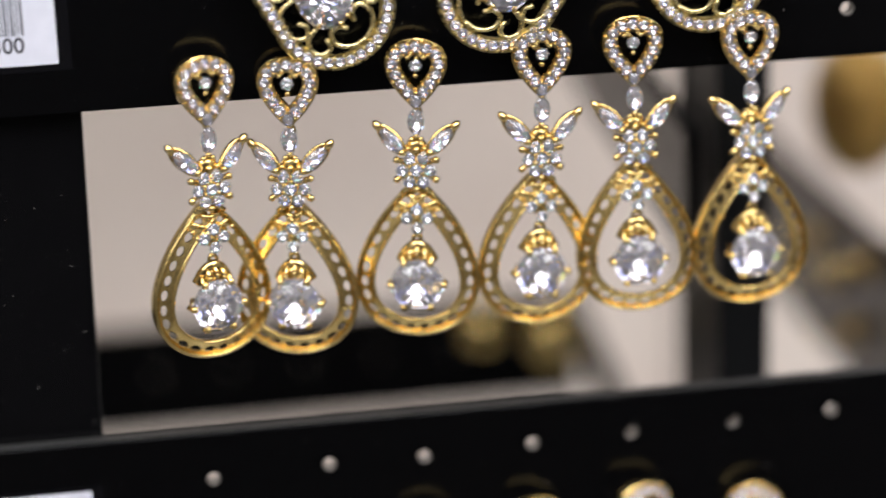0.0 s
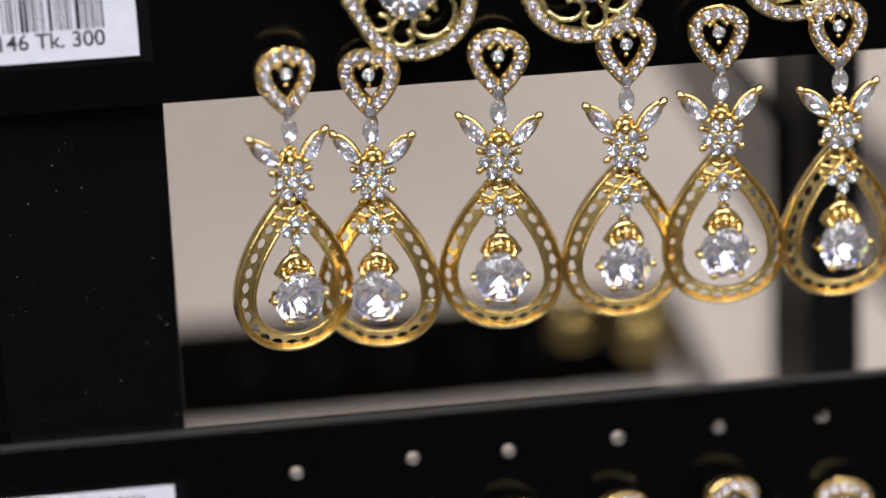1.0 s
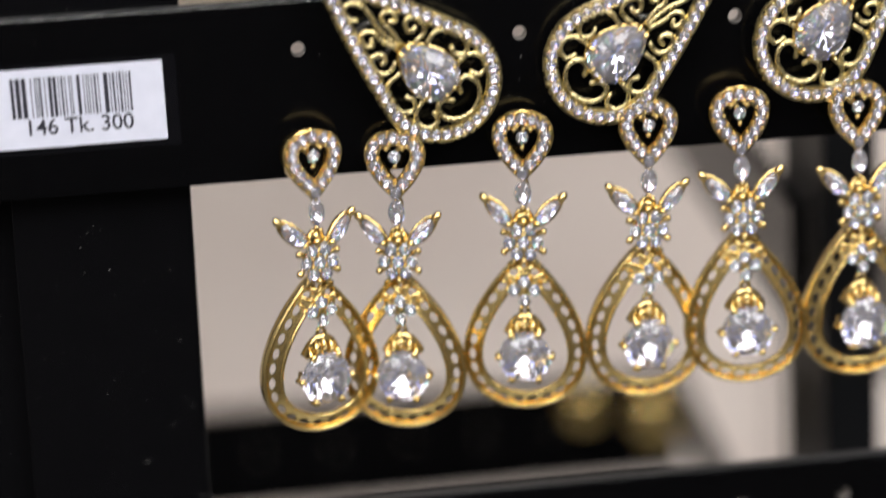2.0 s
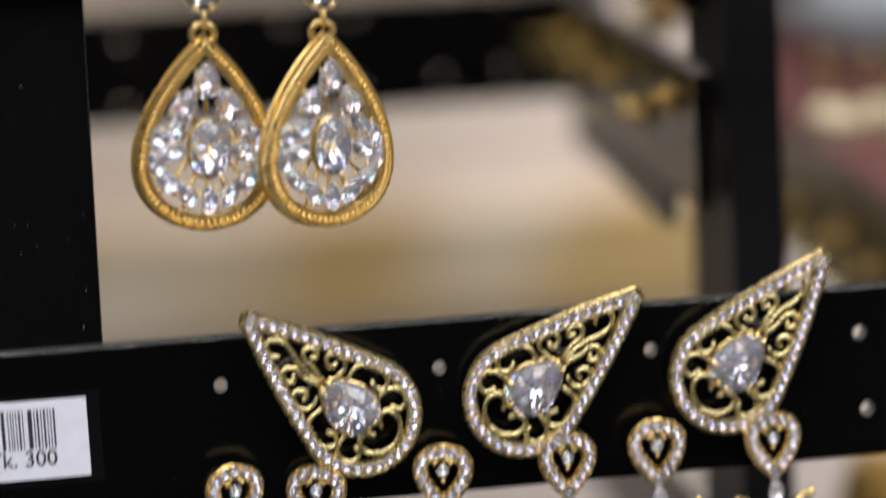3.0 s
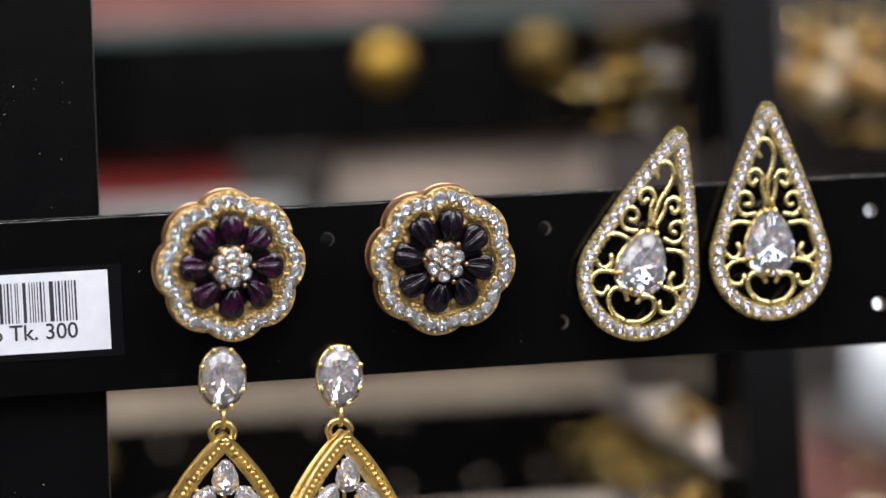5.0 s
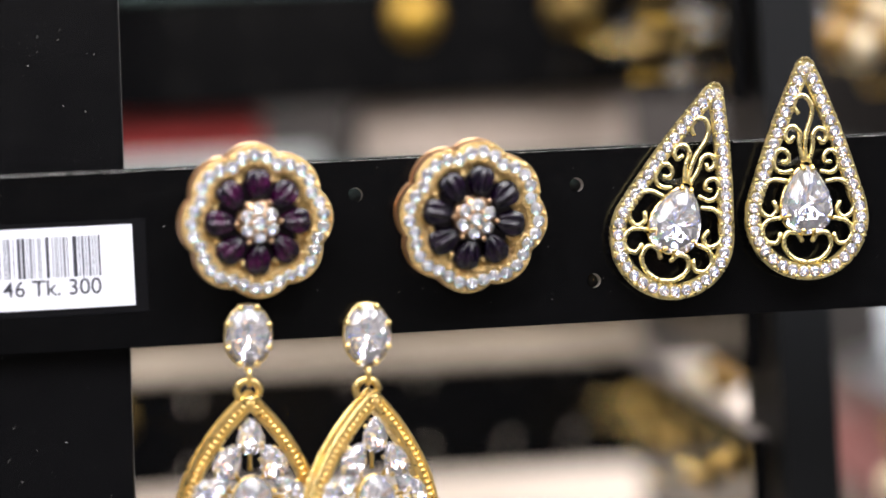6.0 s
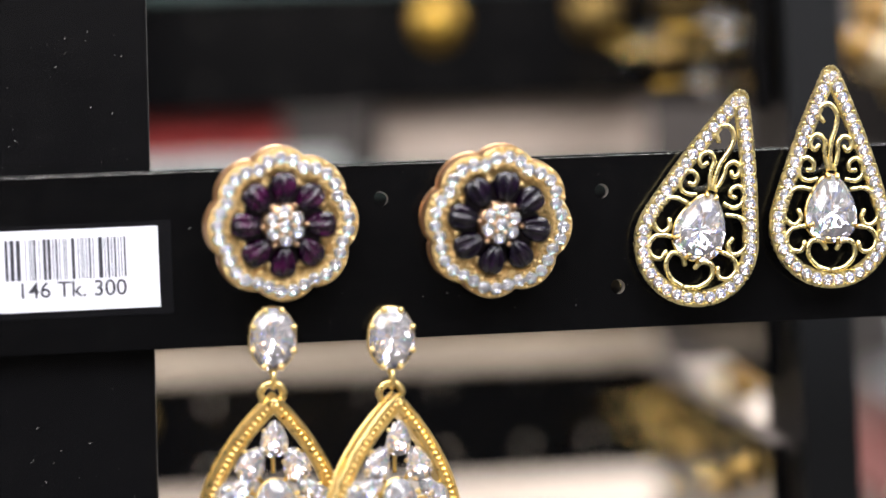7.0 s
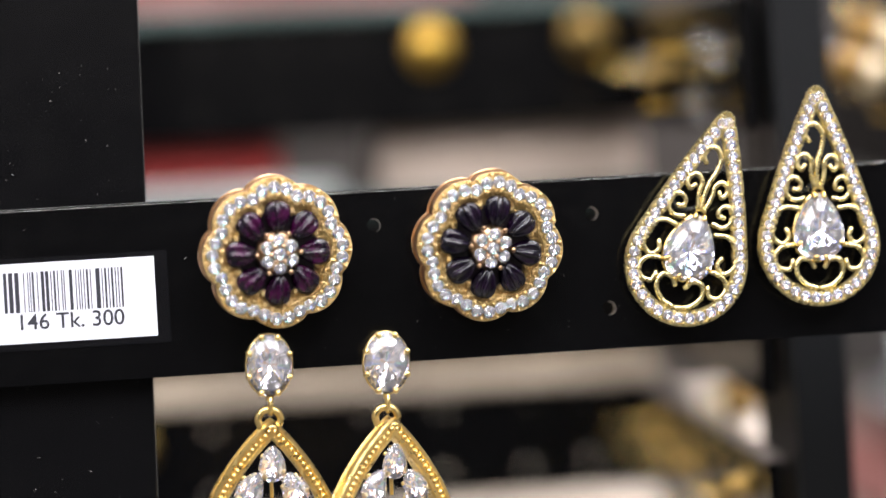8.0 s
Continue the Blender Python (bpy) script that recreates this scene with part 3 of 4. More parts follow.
def drop_earring():
    f = thing("drop_earring", "long gold drop earring with open teardrop hoop and clear stones", "earring", "long drop earrings")
    loop = [(x, -z) for x, z in tear(10.4, 6.9, -5.4, 40)]
    bm = bmesh.new()
    plate(bm, [loop, inset(loop, 2.5)], -4.4, -2.4)
    tube(bm, loop3(inset(loop, 0.12), -4.3), 0.26, 6, True)
    tube(bm, loop3(inset(loop, 2.4), -4.3), 0.26, 6, True)
    part("top_loop", bm, GOLD, f, smooth=False)
    beads = bmesh.new()
    pave_row(f, inset(loop, 1.25), 16, PAVE, -4.5, beads, 0.28, 0.95)
    for x, z in ((-1.4, 2.2), (1.4, 2.2), (0, -0.9), (-0.9, 2.6), (0.9, 2.6)):
        ball(beads, x, -4.3, z, 0.5)
    part("bead_setting", beads, GOLD, f)
    stone(CLUSTER, f, 0, -4.7, 0.9)
    bm = bmesh.new()
    tube(bm, [Vector((0, -2.5, 1.2)), Vector((0, 9, 1.2))], 0.45, 8)
    part("pin", bm, GOLD, f)
    bm = bmesh.new()
    tube(bm, smooth_line([(0, -3.2, -6.2), (0.5, -3.0, -8), (0, -3.0, -11.3)]), 0.6, 6)
    ball(bm, 0, -4.0, -6.5, 0.6)
    ball(bm, 0, -4.0, -11.6, 0.6)
    ball(bm, 0, -3.0, -13.6, 1.9, 2, 1.0, 0.6, 0.8)
    for x, z in ((-1.5, -13.9), (1.5, -13.9), (-0.8, -12.2), (0.8, -12.2)):
        ball(bm, x, -3.9, z, 0.55)
    part("link", bm, GOLD, f)
    stone(OVAL_LINK, f, 0, -4.5, -8.9)
    for s in (-1, 1):
        w = bmesh.new()
        pts = [(1.65 * math.copysign(abs(math.sin(t)) ** 1.2, math.sin(t)), 3.7 * math.cos(t)) for t in (2 * math.pi * i / 20 for i in range(20))]
        tube(w, loop3(inset(pts, 0.3), -3.7), 0.32, 6, True)
        plate(w, [inset(pts, 0.4)], -3.2, -2.6)
        ball(w, 0, -4.0, 3.4, 0.85, 2, 0.9, 1, 1.3)
        ball(w, 0, -4.2, -2.9, 0.6)
        wing = part("wing", w, GOLD, f, "marquise leaf with clear stone", at=mm(s * 3.1, -0.3, -12.3, 0, s * 46, s * 18))
        part("stone", WING, None, wing, at=mm(0, -4.15, -0.2))
    bm = bmesh.new()
    ball(bm, 0, -3.0, -17.6, 2.7, 2, 1, 0.4, 1.0)
    for k in range(6):
        a = 2 * math.pi * k / 6
        ball(bm, 3.9 * math.sin(a), -4.0, -17.6 + 3.5 * math.cos(a), 0.75)
        tube(bm, [Vector((1.8 * math.sin(a), -3.0, -17.6 + 1.8 * math.cos(a))), Vector((3.9 * math.sin(a), -3.8, -17.6 + 3.5 * math.cos(a)))], 0.55, 6)
        ball(bm, 1.3 * math.sin(a), -4.6, -17.6 + 1.3 * math.cos(a), 0.36)
    for s in (-1, 1):
        tube(bm, [Vector((s * 0.7, -3.2, -20.4)), Vector((s * 2.6, -3.2, -22.0))], 0.5, 6)
    part("flower_setting", bm, GOLD, f)
    stone(CLUSTER, f, 0, -4.8, -17.6)
    for k in range(6):
        a = 2 * math.pi * (k + 0.5) / 6
        stone(CLUSTER, f, 2.4 * math.sin(a), -4.55, -17.6 + 2.4 * math.cos(a), math.degrees(a), tilt=random.uniform(-10, 10))
    hoop = tear(21.2, -19.8, -48.2, 72, 0.85, 0.785)
    inner = inset(hoop, 3.0)
    bm = pierced_band(inset(hoop, 0.3), 26, 2.5, 0.95, 0.66, -1.9, -3.2, 0.6)
    part("pierced_band", bm, GOLD, f, smooth=False)
    bm = bmesh.new()
    plate(bm, [hoop, inset(hoop, 0.5)], -2.4, -0.4)
    tube(bm, loop3(inset(hoop, 0.25), -2.4), 0.34, 6, True)
    part("outer_rim", bm, GOLD, f, smooth=True)
    bm = bmesh.new()
    tube(bm, loop3(inner, -2.9), 0.36, 6, True, 2.2)
    part("inner_rim", bm, GOLD, f)
    bm = bmesh.new()
    ball(bm, 0, -3.2, -26.3, 2.0, 1, 1, 0.4, 1)
    for x, z in ((-2.9, -26.1), (2.9, -26.1), (0, -26.3), (-1.7, -24.2), (1.7, -24.2), (-3.6, -24.9), (3.6, -24.9), (0, -29.4)):
        ball(bm, x, -3.7, z, 0.5)
    tube(bm, [Vector((-1.2, -3.2, -24.5)), Vector((-3.4, -3.2, -23.6))], 0.45, 6)
    tube(bm, [Vector((1.2, -3.2, -24.5)), Vector((3.4, -3.2, -23.6))], 0.45, 6)
    part("cluster_setting", bm, GOLD, f)
    for x, z in ((0, -24.7), (-1.75, -26.2), (1.75, -26.2), (0.1, -28.0)):
        stone(CLUSTER, f, x, -4.4, z)
    bm = bmesh.new()
    tube(bm, [Vector((0.7 * math.cos(a), -3.2, -30.3 + 0.9 * math.sin(a))) for a in (2 * math.pi * i / 12 for i in range(12))], 0.4, 6, True)
    q = bmesh.ops.create_cone(bm, cap_ends=False, segments=16, radius1=2.2, radius2=4.3, depth=3.6)
    for v in q["verts"]:
        v.co = Vector((v.co.x, -2.0 - v.co.z, v.co.y - 38.2))
    tube(bm, smooth_line([(-2.9, -2.2, -34.4), (-1.6, -2.8, -32.2), (0, -3.1, -31.3), (1.6, -2.8, -32.2), (2.9, -2.2, -34.4)]), 0.9, 8)
    ball(bm, 0, -2.4, -33.2, 1.9, 2, 1.35, 0.8, 0.95)
    for x, z in ((-2.2, -33.6), (-1.2, -32.3), (0, -31.8), (1.2, -32.3), (2.2, -33.6)):
        tube(bm, [Vector((x, -2.6, z + 0.9)), Vector((x * 1.15, -4.2, z - 0.2)), Vector((x * 1.1, -4.7, z - 1.0))], 0.42, 6)
        ball(bm, x * 1.1, -4.6, z - 1.0, 0.55)
    for k in range(6):
        a = 2 * math.pi * (k + 0.5) / 6
        tube(bm, [Vector((3.0 * math.sin(a), 0.2, -38.2 + 3.0 * math.cos(a))), Vector((4.9 * math.sin(a), -3.4, -38.2 + 4.9 * math.cos(a))), Vector((4.6 * math.sin(a), -5.0, -38.2 + 4.6 * math.cos(a)))], 0.5, 6)
        ball(bm, 4.6 * math.sin(a), -5.0, -38.2 + 4.6 * math.cos(a), 0.72)
    part("claw_basket", bm, GOLD, f)
    stone(BIG_ROUND, f, 0, -4.6, -38.2, label="large clear round-cut stone")
    return f


drop = drop_earring()
drop.matrix_basis = mm(18.9, -2.4, -101.3, 0, 0.4, 18)
for x, y, z, lean, turn in ((35.2, 0.2, -103.1, 1.2, -14), (56.7, -0.6, -101.3, 1.8, -10), (77.5, -0.2, -101.0, 1.6, 4), (93.7, -1.2, -99.9, -0.9, -3), (114.0, -0.2, -100.6, -1.4, 5)):
    copy_thing(drop, mm(x, y, z, 0, lean, turn))
for x, y, z, lean, turn in ((54.6, 0, -187.2, 1.0, 12), (73.4, -0.5, -187.4, 1.0, 22), (93.4, -1.0, -186.2, 1.0, 18), (116.4, 0, -188.8, 1.0, -14)):
    copy_thing(drop, mm(x, y, z, 0, lean, turn))


# ---- openwork pear drops ----
def pear_earring(at, turn):
    """turn: degrees by which the pendant has swung round under its oval stone."""
    f = thing("pear_drop_earring", "yellow gold pear drop earring set with clear stones", "earring", "pear drop earrings", at=at)
    swung = mm(0, 0, 0, 0, 0, turn)
    stone(OVAL_TOP, f, 0, -4.2, 0, label="clear oval-cut stone")
    bm = bmesh.new()
    tube(bm, loop3(circle(0, 0, 3.6, 28, 1.38), -3.2), 0.5, 6, True)
    plate(bm, [circle(0, 0, 3.3, 20, 1.38)], -2.2, -1.4)
    for k in range(8):
        a = 2 * math.pi * (k + 0.5) / 8
        x, z = 3.9 * math.sin(a), 5.3 * math.cos(a)
        tube(bm, [Vector((x * 0.8, -1.6, z * 0.8)), Vector((x, -3.8, z)), Vector((x * 0.95, -5.0, z * 0.95))], 0.42, 6)
        ball(bm, x * 0.95, -5.0, z * 0.95, 0.58)
    tube(bm, [Vector((0, -1.6, 1)), Vector((0, 9, 1))], 0.45, 8)
    part("oval_setting", bm, SATIN_GOLD, f)
    bm = bmesh.new()
    tube(bm, [Vector((0.2, -3.4 + 0.9 * math.cos(a), -6.7 + 1.5 * math.sin(a))) for a in (2 * math.pi * i / 16 for i in range(16))], 0.42, 6, True)
    ball(bm, 0, -3.6, -5.6, 0.7)
    tube(bm, smooth_line([(-1.4, -3.0, -10.6), (-1.9, -3.2, -8.9), (-0.9, -3.4, -7.6), (0.9, -3.4, -7.6), (1.9, -3.2, -8.9), (1.4, -3.0, -10.6)]), 0.6, 6)
    part("link", bm, SATIN_GOLD, f)
    rim = tear(24.0, -9.2, -41.7, 72, 0.87, 0.783)
    bm = bmesh.new()
    plate(bm, [rim, inset(rim, 2.3)], -3.6, -0.6)
    tube(bm, loop3(inset(rim, 0.35), -3.6), 0.5, 6, True)
    tube(bm, loop3(inset(rim, 0.1), -1.2), 0.45, 6, True)
    tube(bm, loop3(inset(rim, 2.1), -3.5), 0.4, 6, True)
    part("rim", bm, SATIN_GOLD, f, smooth=False, at=swung)
    bm = bmesh.new()
    for x, z, a in spaced(inset(rim, 1.2), 78):
        ball(bm, x, -3.75, z, 0.46, 1)
    part("beaded_edge", bm, SATIN_GOLD, f, "row of gold beads along the rim", at=swung)
    bm = bmesh.new()
    spots = (
        (PEAR_SMALL, 0.0, -16.6, 0), (PEAR_SMALL, -3.7, -20.8, 25), (PEAR_SMALL, 3.7, -20.8, -25), (OVAL_MID, 0.4, -28.2, 0),
        (MARQ_SMALL, -5.6, -25.0, 55), (MARQ_SMALL, -8.2, -26.0, 20), (MARQ_SMALL, 6.0, -25.0, -55), (MARQ_SMALL, 8.2, -26.4, -20),
        (MARQ_SMALL, -6.0, -28.6, 80), (MARQ_SMALL, -8.6, -30.4, 150), (MARQ_SMALL, 6.4, -28.8, -80), (MARQ_SMALL, 8.7, -30.6, -150),
        (MARQ_SMALL, -6.4, -33.6, 120), (MARQ_SMALL, -3.3, -35.8, 150), (MARQ_SMALL, 0.2, -36.6, 0), (MARQ_SMALL, 3.6, -35.8, 30), (MARQ_SMALL, 6.7, -33.4, 60),
    )
    for mesh, x, z, ry in spots:
        part("stone", mesh, None, f, at=swung @ mm(x, -3.9, z, random.uniform(-6, 6), ry, 0))
        rr = 2.3 if mesh is not OVAL_MID else 4.3
        for k in range(4):
            a = radians(ry) + k * math.pi / 2 + 0.6
            ball(bm, x + rr * 0.85 * math.sin(a), -3.5, z + rr * math.cos(a), 0.42)
        line = Vector((0.2 - x, 0, -27 - z))
        if line.length > 1:
            e = Vector((x, -2.4, z))
            tube(bm, [e - line.normalized() * 2.6, e + line * 0.55], 0.34, 5)
    tube(bm, loop3(circle(0.4, -28.2, 3.3, 24, 1.42), -2.8), 0.5, 6, True)
    part("openwork_setting", bm, SATIN_GOLD, f, at=swung)
    return f


pear_earring(mm(20.6, -1.0, -14.4, 0, 3.0, 2), 6)
pear_earring(mm(40.2, -1.8, -15.2, 0, 3.0, 3), 20)


# ---- the rest of the stand: corner post, rear bars and side bars ----
stand = thing("rear_display_stand", "black acrylic stand with drilled bars behind the rack", "display rack")
bm = bmesh.new()
box(bm, 121.4, 132.0, 45, 78, -400, 250, 0.4)
part("post", bm, POST, stand, "ridged dark grey corner post", smooth=False)
BY = 175


def rear_bar(z0, z1, holes, x0=-90, x1=119):
    bm = bmesh.new()
    plate(bm, [[(x0, z0), (x1, z0), (x1, z1), (x0, z1)]] + [circle(x, z, 0.75, 14) for x, z in holes], BY, BY + 3)
    return part("rear_bar", bm, ACRYLIC, stand, smooth=False)


rear_bar(36.4, 64.2, [(11.9, 58), (30, 57.4), (47.8, 58.6), (86, 57.4)] + [(-7.3 + 18.5 * k, 42.4 + 0.2 * k) for k in range(7)])
rear_bar(-15.5, 17.5, [(12 + 18.6 * k, 11) for k in range(6)] + [(12 + 18.6 * k, -8) for k in range(6)])
rear_bar(-52.8, -27.0, [(9.5, -32.7), (47.6, -31.8), (64.7, -31.7), (85.6, -30.2), (100.9, -30.6), (9, -48.3), (64.6, -46.5), (84.7, -46.1), (100.3, -45.4)])
rear_bar(-234, -207, [(12 + 18.6 * k, -219) for k in range(6)])
for z0, z1, mat, text in ((17.8, 21.5, TEAL, "green tinted glass ledge"), (-26.6, -23.2, BEIGE, "dull beige ledge"), (64.5, 68.2, TEAL, "green tinted glass ledge")):
    bm = bmesh.new()
    box(bm, -90, 119, BY - 2, BY + 40, z0, z1, 0.6)
    part("ledge", bm, mat, stand, text, smooth=False)


def side_bar(x, y0, y1, ztop, height, slope, owner, mat=ACRYLIC, label=""):
    bm = bmesh.new()
    holes = [circle(y0 + 8 + 15 * k, h, 0.8, 12) for k in range(int((y1 - y0) / 15)) for h in (-height * 0.25, -height * 0.75)]
    plate(bm, [[(y0, -height), (y1, -height), (y1, 0), (y0, 0)]] + holes, 0, 3)
    for v in bm.verts:
        v.co = Vector((x + v.co.y, v.co.x, ztop + v.co.z - slope * (BY - v.co.x)))
    return part("side_bar", bm, mat, owner, label, smooth=False)


for zt, h in ((62, 26), (17.5, 33), (-28, 26), (-207, 9), (-120, 26)):
    side_bar(116, 50, BY - 0.5, zt, h, 0.095, stand)
# brown grey stands in for the white board mirrored in the glossy panel
side_bar(116.4, 80, BY - 0.5, -54.4, 9, 0.1, stand, SIDE, "side panel with drilled holes, its mirrored board painted as brown grey")
bm = bmesh.new()
box(bm, 115.6, 119.4, 50, BY - 1, 0.1, 0.5)
for v in bm.verts:
    v.co.z += -28 - 0.095 * (BY - v.co.y)
part("sawn_edge", bm, SIDE, stand, "pale scratched top edge of the side bar", smooth=False)


# ---- stud backs seen from behind, on the side and rear bars ----
def stud_back(at, plastic, group="studs on the side bars"):
    t = thing("stud_earring", "gold stud with long pin pushed through black bar", "earring", group, at=at)
    bm = bmesh.new()
    tube(bm, [Vector((6, 0, 0)), Vector((-11, 0, 0)), Vector((-12, 0, 0))], 0.55, 8)
    part("pin", bm, OLD_GOLD if plastic else GOLD, t)
    bm = bmesh.new()
    prof = ((-0.6, 3.3), (-1.2, 3.5), (-1.6, 3.3), (-1.9, 1.5), (-3.2, 1.3), (-4.2, 1.6), (-4.8, 1.2), (-5.0, 0.6))
    rings = [[bm.verts.new((x, r * math.cos(2 * math.pi * k / 16), r * math.sin(2 * math.pi * k / 16))) for k in range(16)] for x, r in prof]
    for a, b in zip(rings, rings[1:]):
        for k in range(16):
            bm.faces.new((a[k], a[(k + 1) % 16], b[(k + 1) % 16], b[k]))
    bm.faces.new(rings[0])
    bm.faces.new(rings[-1][::-1])
    part("clutch", bm, PLASTIC if plastic else DARK_GOLD, t, "clear plastic clutch" if plastic else "brown gold clutch")
    bm = bmesh.new()
    ball(bm, 6.4, 0, 0, 3.4, 2, 0.6, 1, 1)
    for k in range(6):
        ball(bm, 6.6, 3.6 * math.cos(k * 1.047), 3.6 * math.sin(k * 1.047), 1.3, 1)
    part("front", bm, DARK_GOLD, t)
    return t


for y, z, pl in ((163, -37, False), (149, -41.5, False), (120, -44, False), (64, -45, False), (92, -50, False)):
    stud_back(mm(116, y, z), pl)
for y, z, pl in ((66, 41, True), (90, 33, True), (128, 43, False), (80, 44, True), (150, 47, True)):
    stud_back(mm(116, y, z, 0, random.uniform(-6, 6), random.uniform(-6, 6)), pl)
for y, z, pl in ((80, -2, True), (110, 4, False), (140, -6, False)):
    stud_back(mm(116, y, z), pl)


def button(x, z, r, mat, label):
    t = thing("button_earring", label, "earring", "button earrings on the rear bars", at=mm(x, BY - 0.2, z))
    bm = bmesh.new()
    ball(bm, 0, -1.2, 0, r, 3, 1, 0.42, 1)
    part("dome", bm, mat, t)
    bm = bmesh.new()
    tube(bm, loop3(circle(0, 0, r * 0.98, 28), -0.9), 0.5, 6, True)
    part("rim", bm, DARK_GOLD, t)
    return t


button(67.4, 56.0, 5.5, OLD_GOLD, "shiny yellow gold dome button earring")
button(105.5, 57.0, 5.4, BRONZE, "brownish gold dome button earring")
button(-8.5, -36.0, 3.6, BRONZE, "dark bronze ringed button earring")
button(112.0, -218.0, 6.0, GOLD, "shiny yellow gold dome button earring")
button(94.0, -214.0, 4.5, GOLD, "shiny yellow gold dome button earring")


def pearl_cluster(at, n, honey=False, group="pearl drop earrings"):
    t = thing("pearl_drop_earring", "gold hook earring with honey and cream beads beside the post" if honey else "gold hook earring with cream pearls hanging beside the post", "earring", group, at=at)
    for k in range(n):
        bm = bmesh.new()
        q = bmesh.ops.create_uvsphere(bm, u_segments=20, v_segments=12, radius=4.2)
        part("pearl", bm, HONEY if honey and k != 1 else PEARL, t, "honey coloured bead" if honey and k != 1 else "", at=mm(6.5 * k - 6, 5 * (k % 2), -2.0 * (k % 2)))
        bm = bmesh.new()
        tube(bm, smooth_line([(6.5 * k - 6, 5 * (k % 2), 4), (6.5 * k - 5.4, 5 * (k % 2), 8), (6.5 * k - 6.4, 5 * (k % 2), 13), (6.5 * k - 5, 4, 16)]), 0.7, 6)
        ball(bm, 6.5 * k - 6, 5 * (k % 2), -5.6 - 2.0 * (k % 2), 1.3, 1)
        part("hook", bm, GOLD, t)
    return t


pearl_cluster(mm(126, 112, -30, 0, 0, 70), 2, True)
pearl_cluster(mm(156, 100, 40), 4, True)
pearl_cluster(mm(163, 112, 49), 3, True)
pearl_cluster(mm(178, 150, -60), 3)
pearl_cluster(mm(140, 105, 46), 2)
side_stand = thing("neighbour_display_stand", "black acrylic stand with sloping bars beside the post", "display rack")
for zt, h, slope in ((47, 26, 0.12), (-67, 30, 0.13), (-175, 37, 0.0)):
    side_bar(172, 60, 215, zt, h, slope, side_stand)
bm = bmesh.new()
box(bm, 171.2, 176.0, 60, 215, 0.1, 0.8, 0.2)
for v in bm.verts:
    v.co.z += 47 - 0.12 * (BY - v.co.y)
part("edge_strip", bm, CARD, side_stand, "white strip along the top of the bar", smooth=False)
for y, z, pl in ((90, 27, True), (115, 30, True), (205, -85, True), (177, -85, False), (135, -86, False), (110, -90, False), (142, -186, False), (111, -199, False), (125, -190, False), (104, -181, False)):
    stud_back(mm(172, y, z), pl)


def openwork_ball(at):
    t = thing("filigree_earring", "brown gold filigree basket earring hanging beside the post", "earring", at=at)
    bm = bmesh.new()
    for k in range(9):
        a = math.pi * k / 9
        tube(bm, [Vector((10 * math.cos(b) * math.cos(a), 10 * math.cos(b) * math.sin(a), 14 * math.sin(b))) for b in (2 * math.pi * i / 28 for i in range(28))], 0.7, 5, True)
    for z in (-10, -6, -2, 2, 6, 10):
        r = 10 * math.sqrt(max(0.05, 1 - (z / 14) ** 2))
        tube(bm, [Vector((r * math.cos(b), r * math.sin(b), z)) for b in (2 * math.pi * i / 28 for i in range(28))], 0.7, 5, True)
        for k in range(14):
            ball(bm, r * math.cos(0.45 * k), r * math.sin(0.45 * k), z + 2, 1.2, 1)
    part("basket", bm, DARK_GOLD, t)
    bm = bmesh.new()
    ball(bm, 0, 0, 0, 9.0, 2, 1, 1, 1.35)
    part("core", bm, DARK_GOLD, t)
    return t


openwork_ball(mm(171, 110, -146))


# ---- surroundings ----
def block(name, mat, x0, x1, y0, y1, z0, z1, label, category, bevel=0.6):
    bm = bmesh.new()
    box(bm, x0, x1, y0, y1, z0, z1, bevel)
    t = thing(name, label, category)
    part("body", bm, mat, t, smooth=False)
    return t


block("white_board", WHITE_BOARD, -260, 215, 450, 458, -620, -38, "tall white laminate board behind the stand", "board")
block("amber_shelf", AMBER, -250, 214, 436, 449, -150, -112, "amber lacquered wooden shelf edge on the white board", "shelf")
# plain sheet added as the dark background above the white board
block("dark_backdrop", WALL_BROWN, -260, 215, 300, 312, -36, 260, "plain dark brown backdrop added behind the stand", "panel")
block("card_tray", TRAY, -40, 44, 179, 214, 21.6, 26.4, "shallow grey green card tray on the glass ledge", "tray")
block("red_box", RED, -40, 30, 180, 214, 26.5, 37.5, "deep red card box on the card tray", "box")
block("taupe_box", TAUPE, 54, 118, 179, 214, 21.6, 38, "taupe card box on the glass ledge", "box")
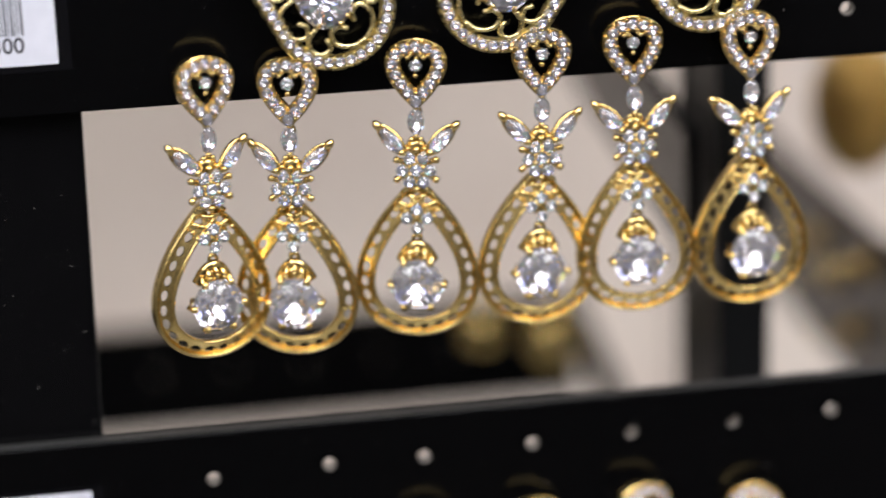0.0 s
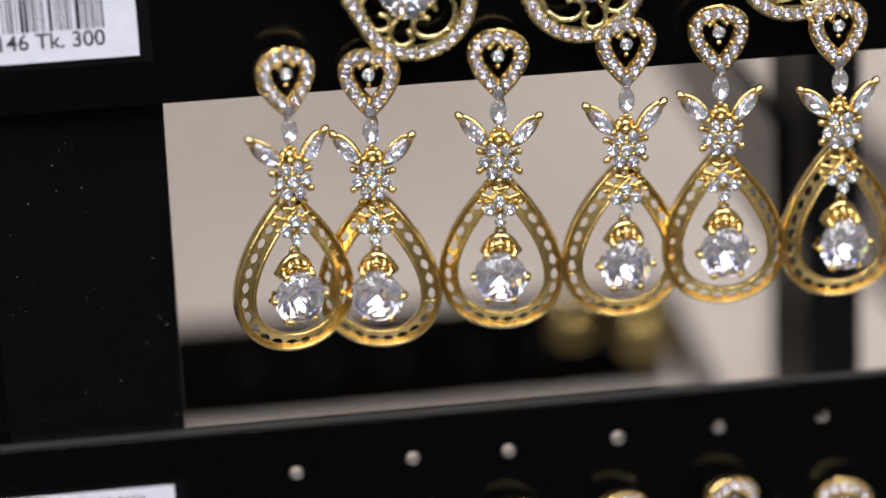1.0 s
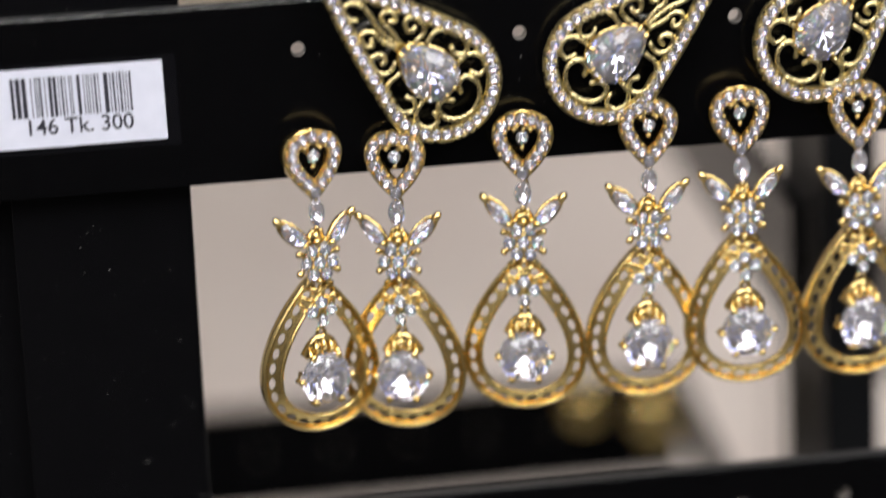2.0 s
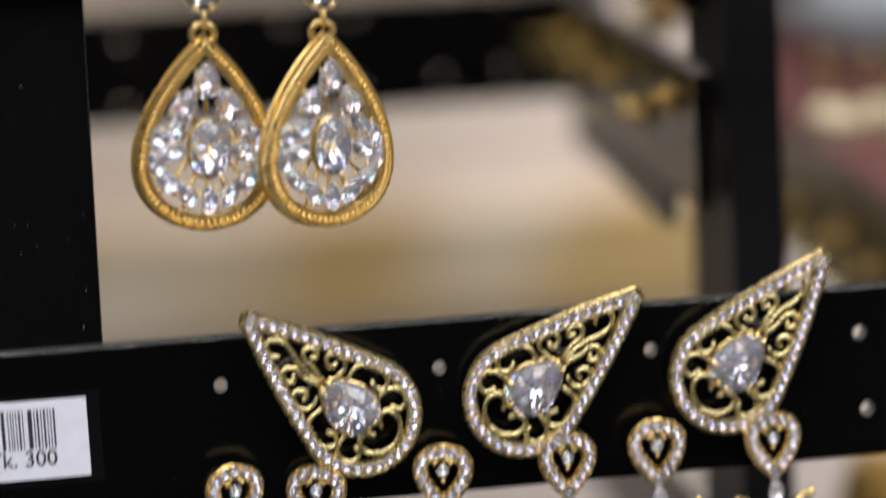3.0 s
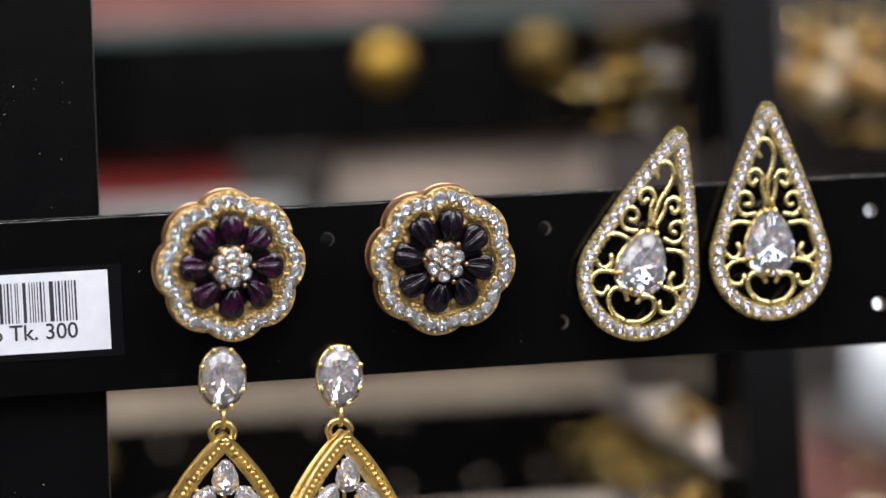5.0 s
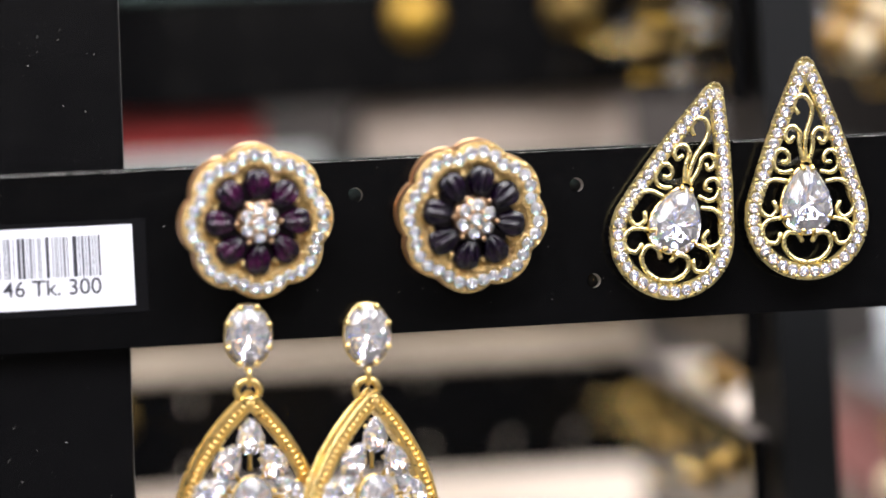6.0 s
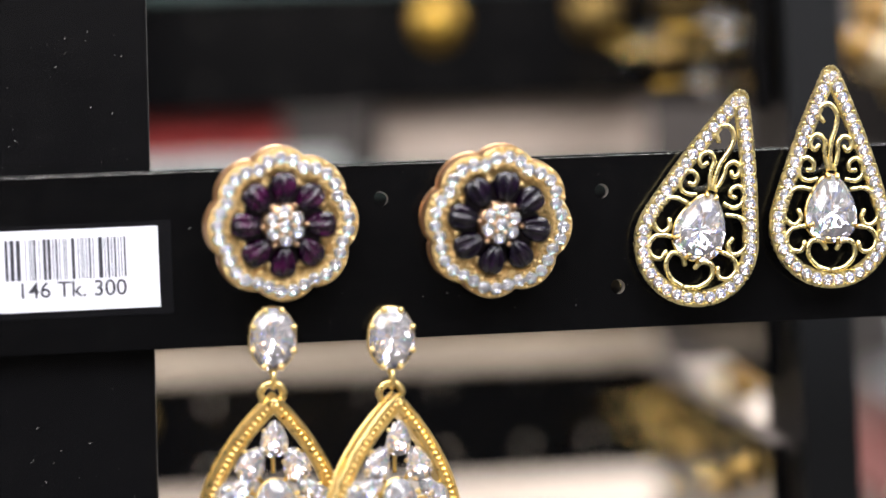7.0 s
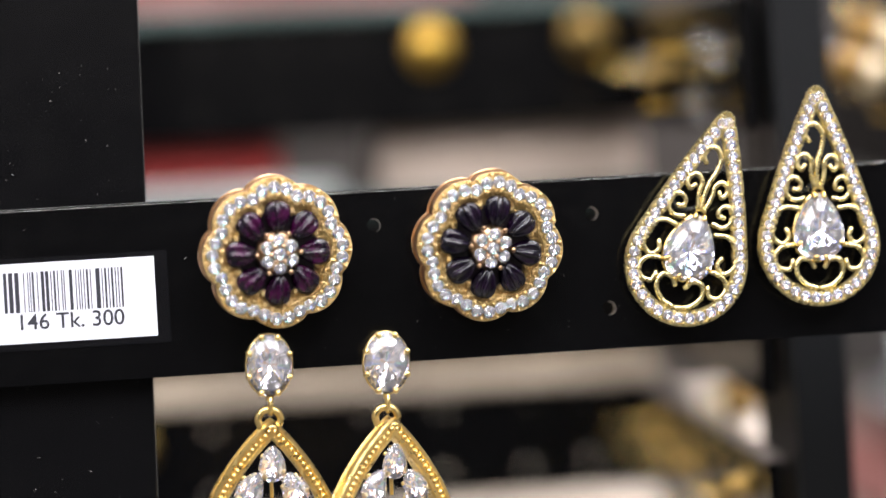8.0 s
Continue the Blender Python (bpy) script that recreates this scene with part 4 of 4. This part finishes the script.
block("beige_box", BEIGE, -60, 118, 179, 214, -23.0, -14, "long beige card box on the glass ledge", "box")
block("pink_box", PINK, -60, 80, 179, 214, 68.4, 92, "dusty pink card box on the glass ledge", "box")
block("pink_screen", PINK, 217, 420, 440, 448, -130, -56, "dusty pink fabric screen beside the board", "screen")
block("brown_screen", SIDE, 217, 420, 440, 448, -55, 12, "brown grey screen above the pink fabric", "screen")
block("grey_screen", WALL_BROWN, 217, 420, 440, 448, 13, 260, "dark brown screen above the brown grey one", "screen")
block("white_screen", WHITE_BOARD, 217, 420, 440, 448, -620, -131, "white board below the pink fabric", "screen")


def round_pad(at):
    t = thing("round_pad", "pale blue white round pad fixed to the brown screen", "display pad", at=at)
    bm = bmesh.new()
    q = bmesh.ops.create_uvsphere(bm, u_segments=48, v_segments=24, radius=1.0)
    for v in q["verts"]:
        v.co = Vector((v.co.x * 57, v.co.y * 14, v.co.z * 57))
    part("cushion", bm, PALE_BLUE, t)
    bm = bmesh.new()
    tube(bm, loop3(circle(0, 0, 56.5, 48), 0), 2.2, 8, True)
    part("piping", bm, PALE_BLUE, t)
    return t


round_pad(mm(281, 426, -2))


# unseen shell, added to bounce light and be mirrored in the jewellery
def room():
    for name, mat, b in (
        ("wall_north", WALL_PATCHY, (-1500, 1500, 1300, 1360, -1200, 1500)),
        ("wall_south", WALL_PATCHY, (-1500, 1500, -1660, -1600, -1200, 1500)),
        ("wall_west", WALL_PATCHY, (-1560, -1500, -1660, 1360, -1200, 1500)),
        ("wall_east", WALL_PATCHY, (1500, 1560, -1660, 1360, -1200, 1500)),
        ("floor", FLOOR_TILE, (-1560, 1560, -1660, 1360, -1260, -1200)),
        ("ceiling", WALL_PATCHY, (-1560, 1560, -1660, 1360, 1500, 1560)),
    ):
        bm = bmesh.new()
        box(bm, *b)
        tagged(new(name, finish(bm, name, mat, False)), name.replace("_", " ") + " of the unseen jewellery shop room, added to be mirrored", "", "", "structure")


room()
# unseen block behind the camera, so the black acrylic mirrors something dark
block("reflection_blocker", BLOCKER_DARK, -230, 600, -1598, -1420, -1199, 220, "unseen dark block added to keep the acrylic's reflection dark", "cabinet", 4)
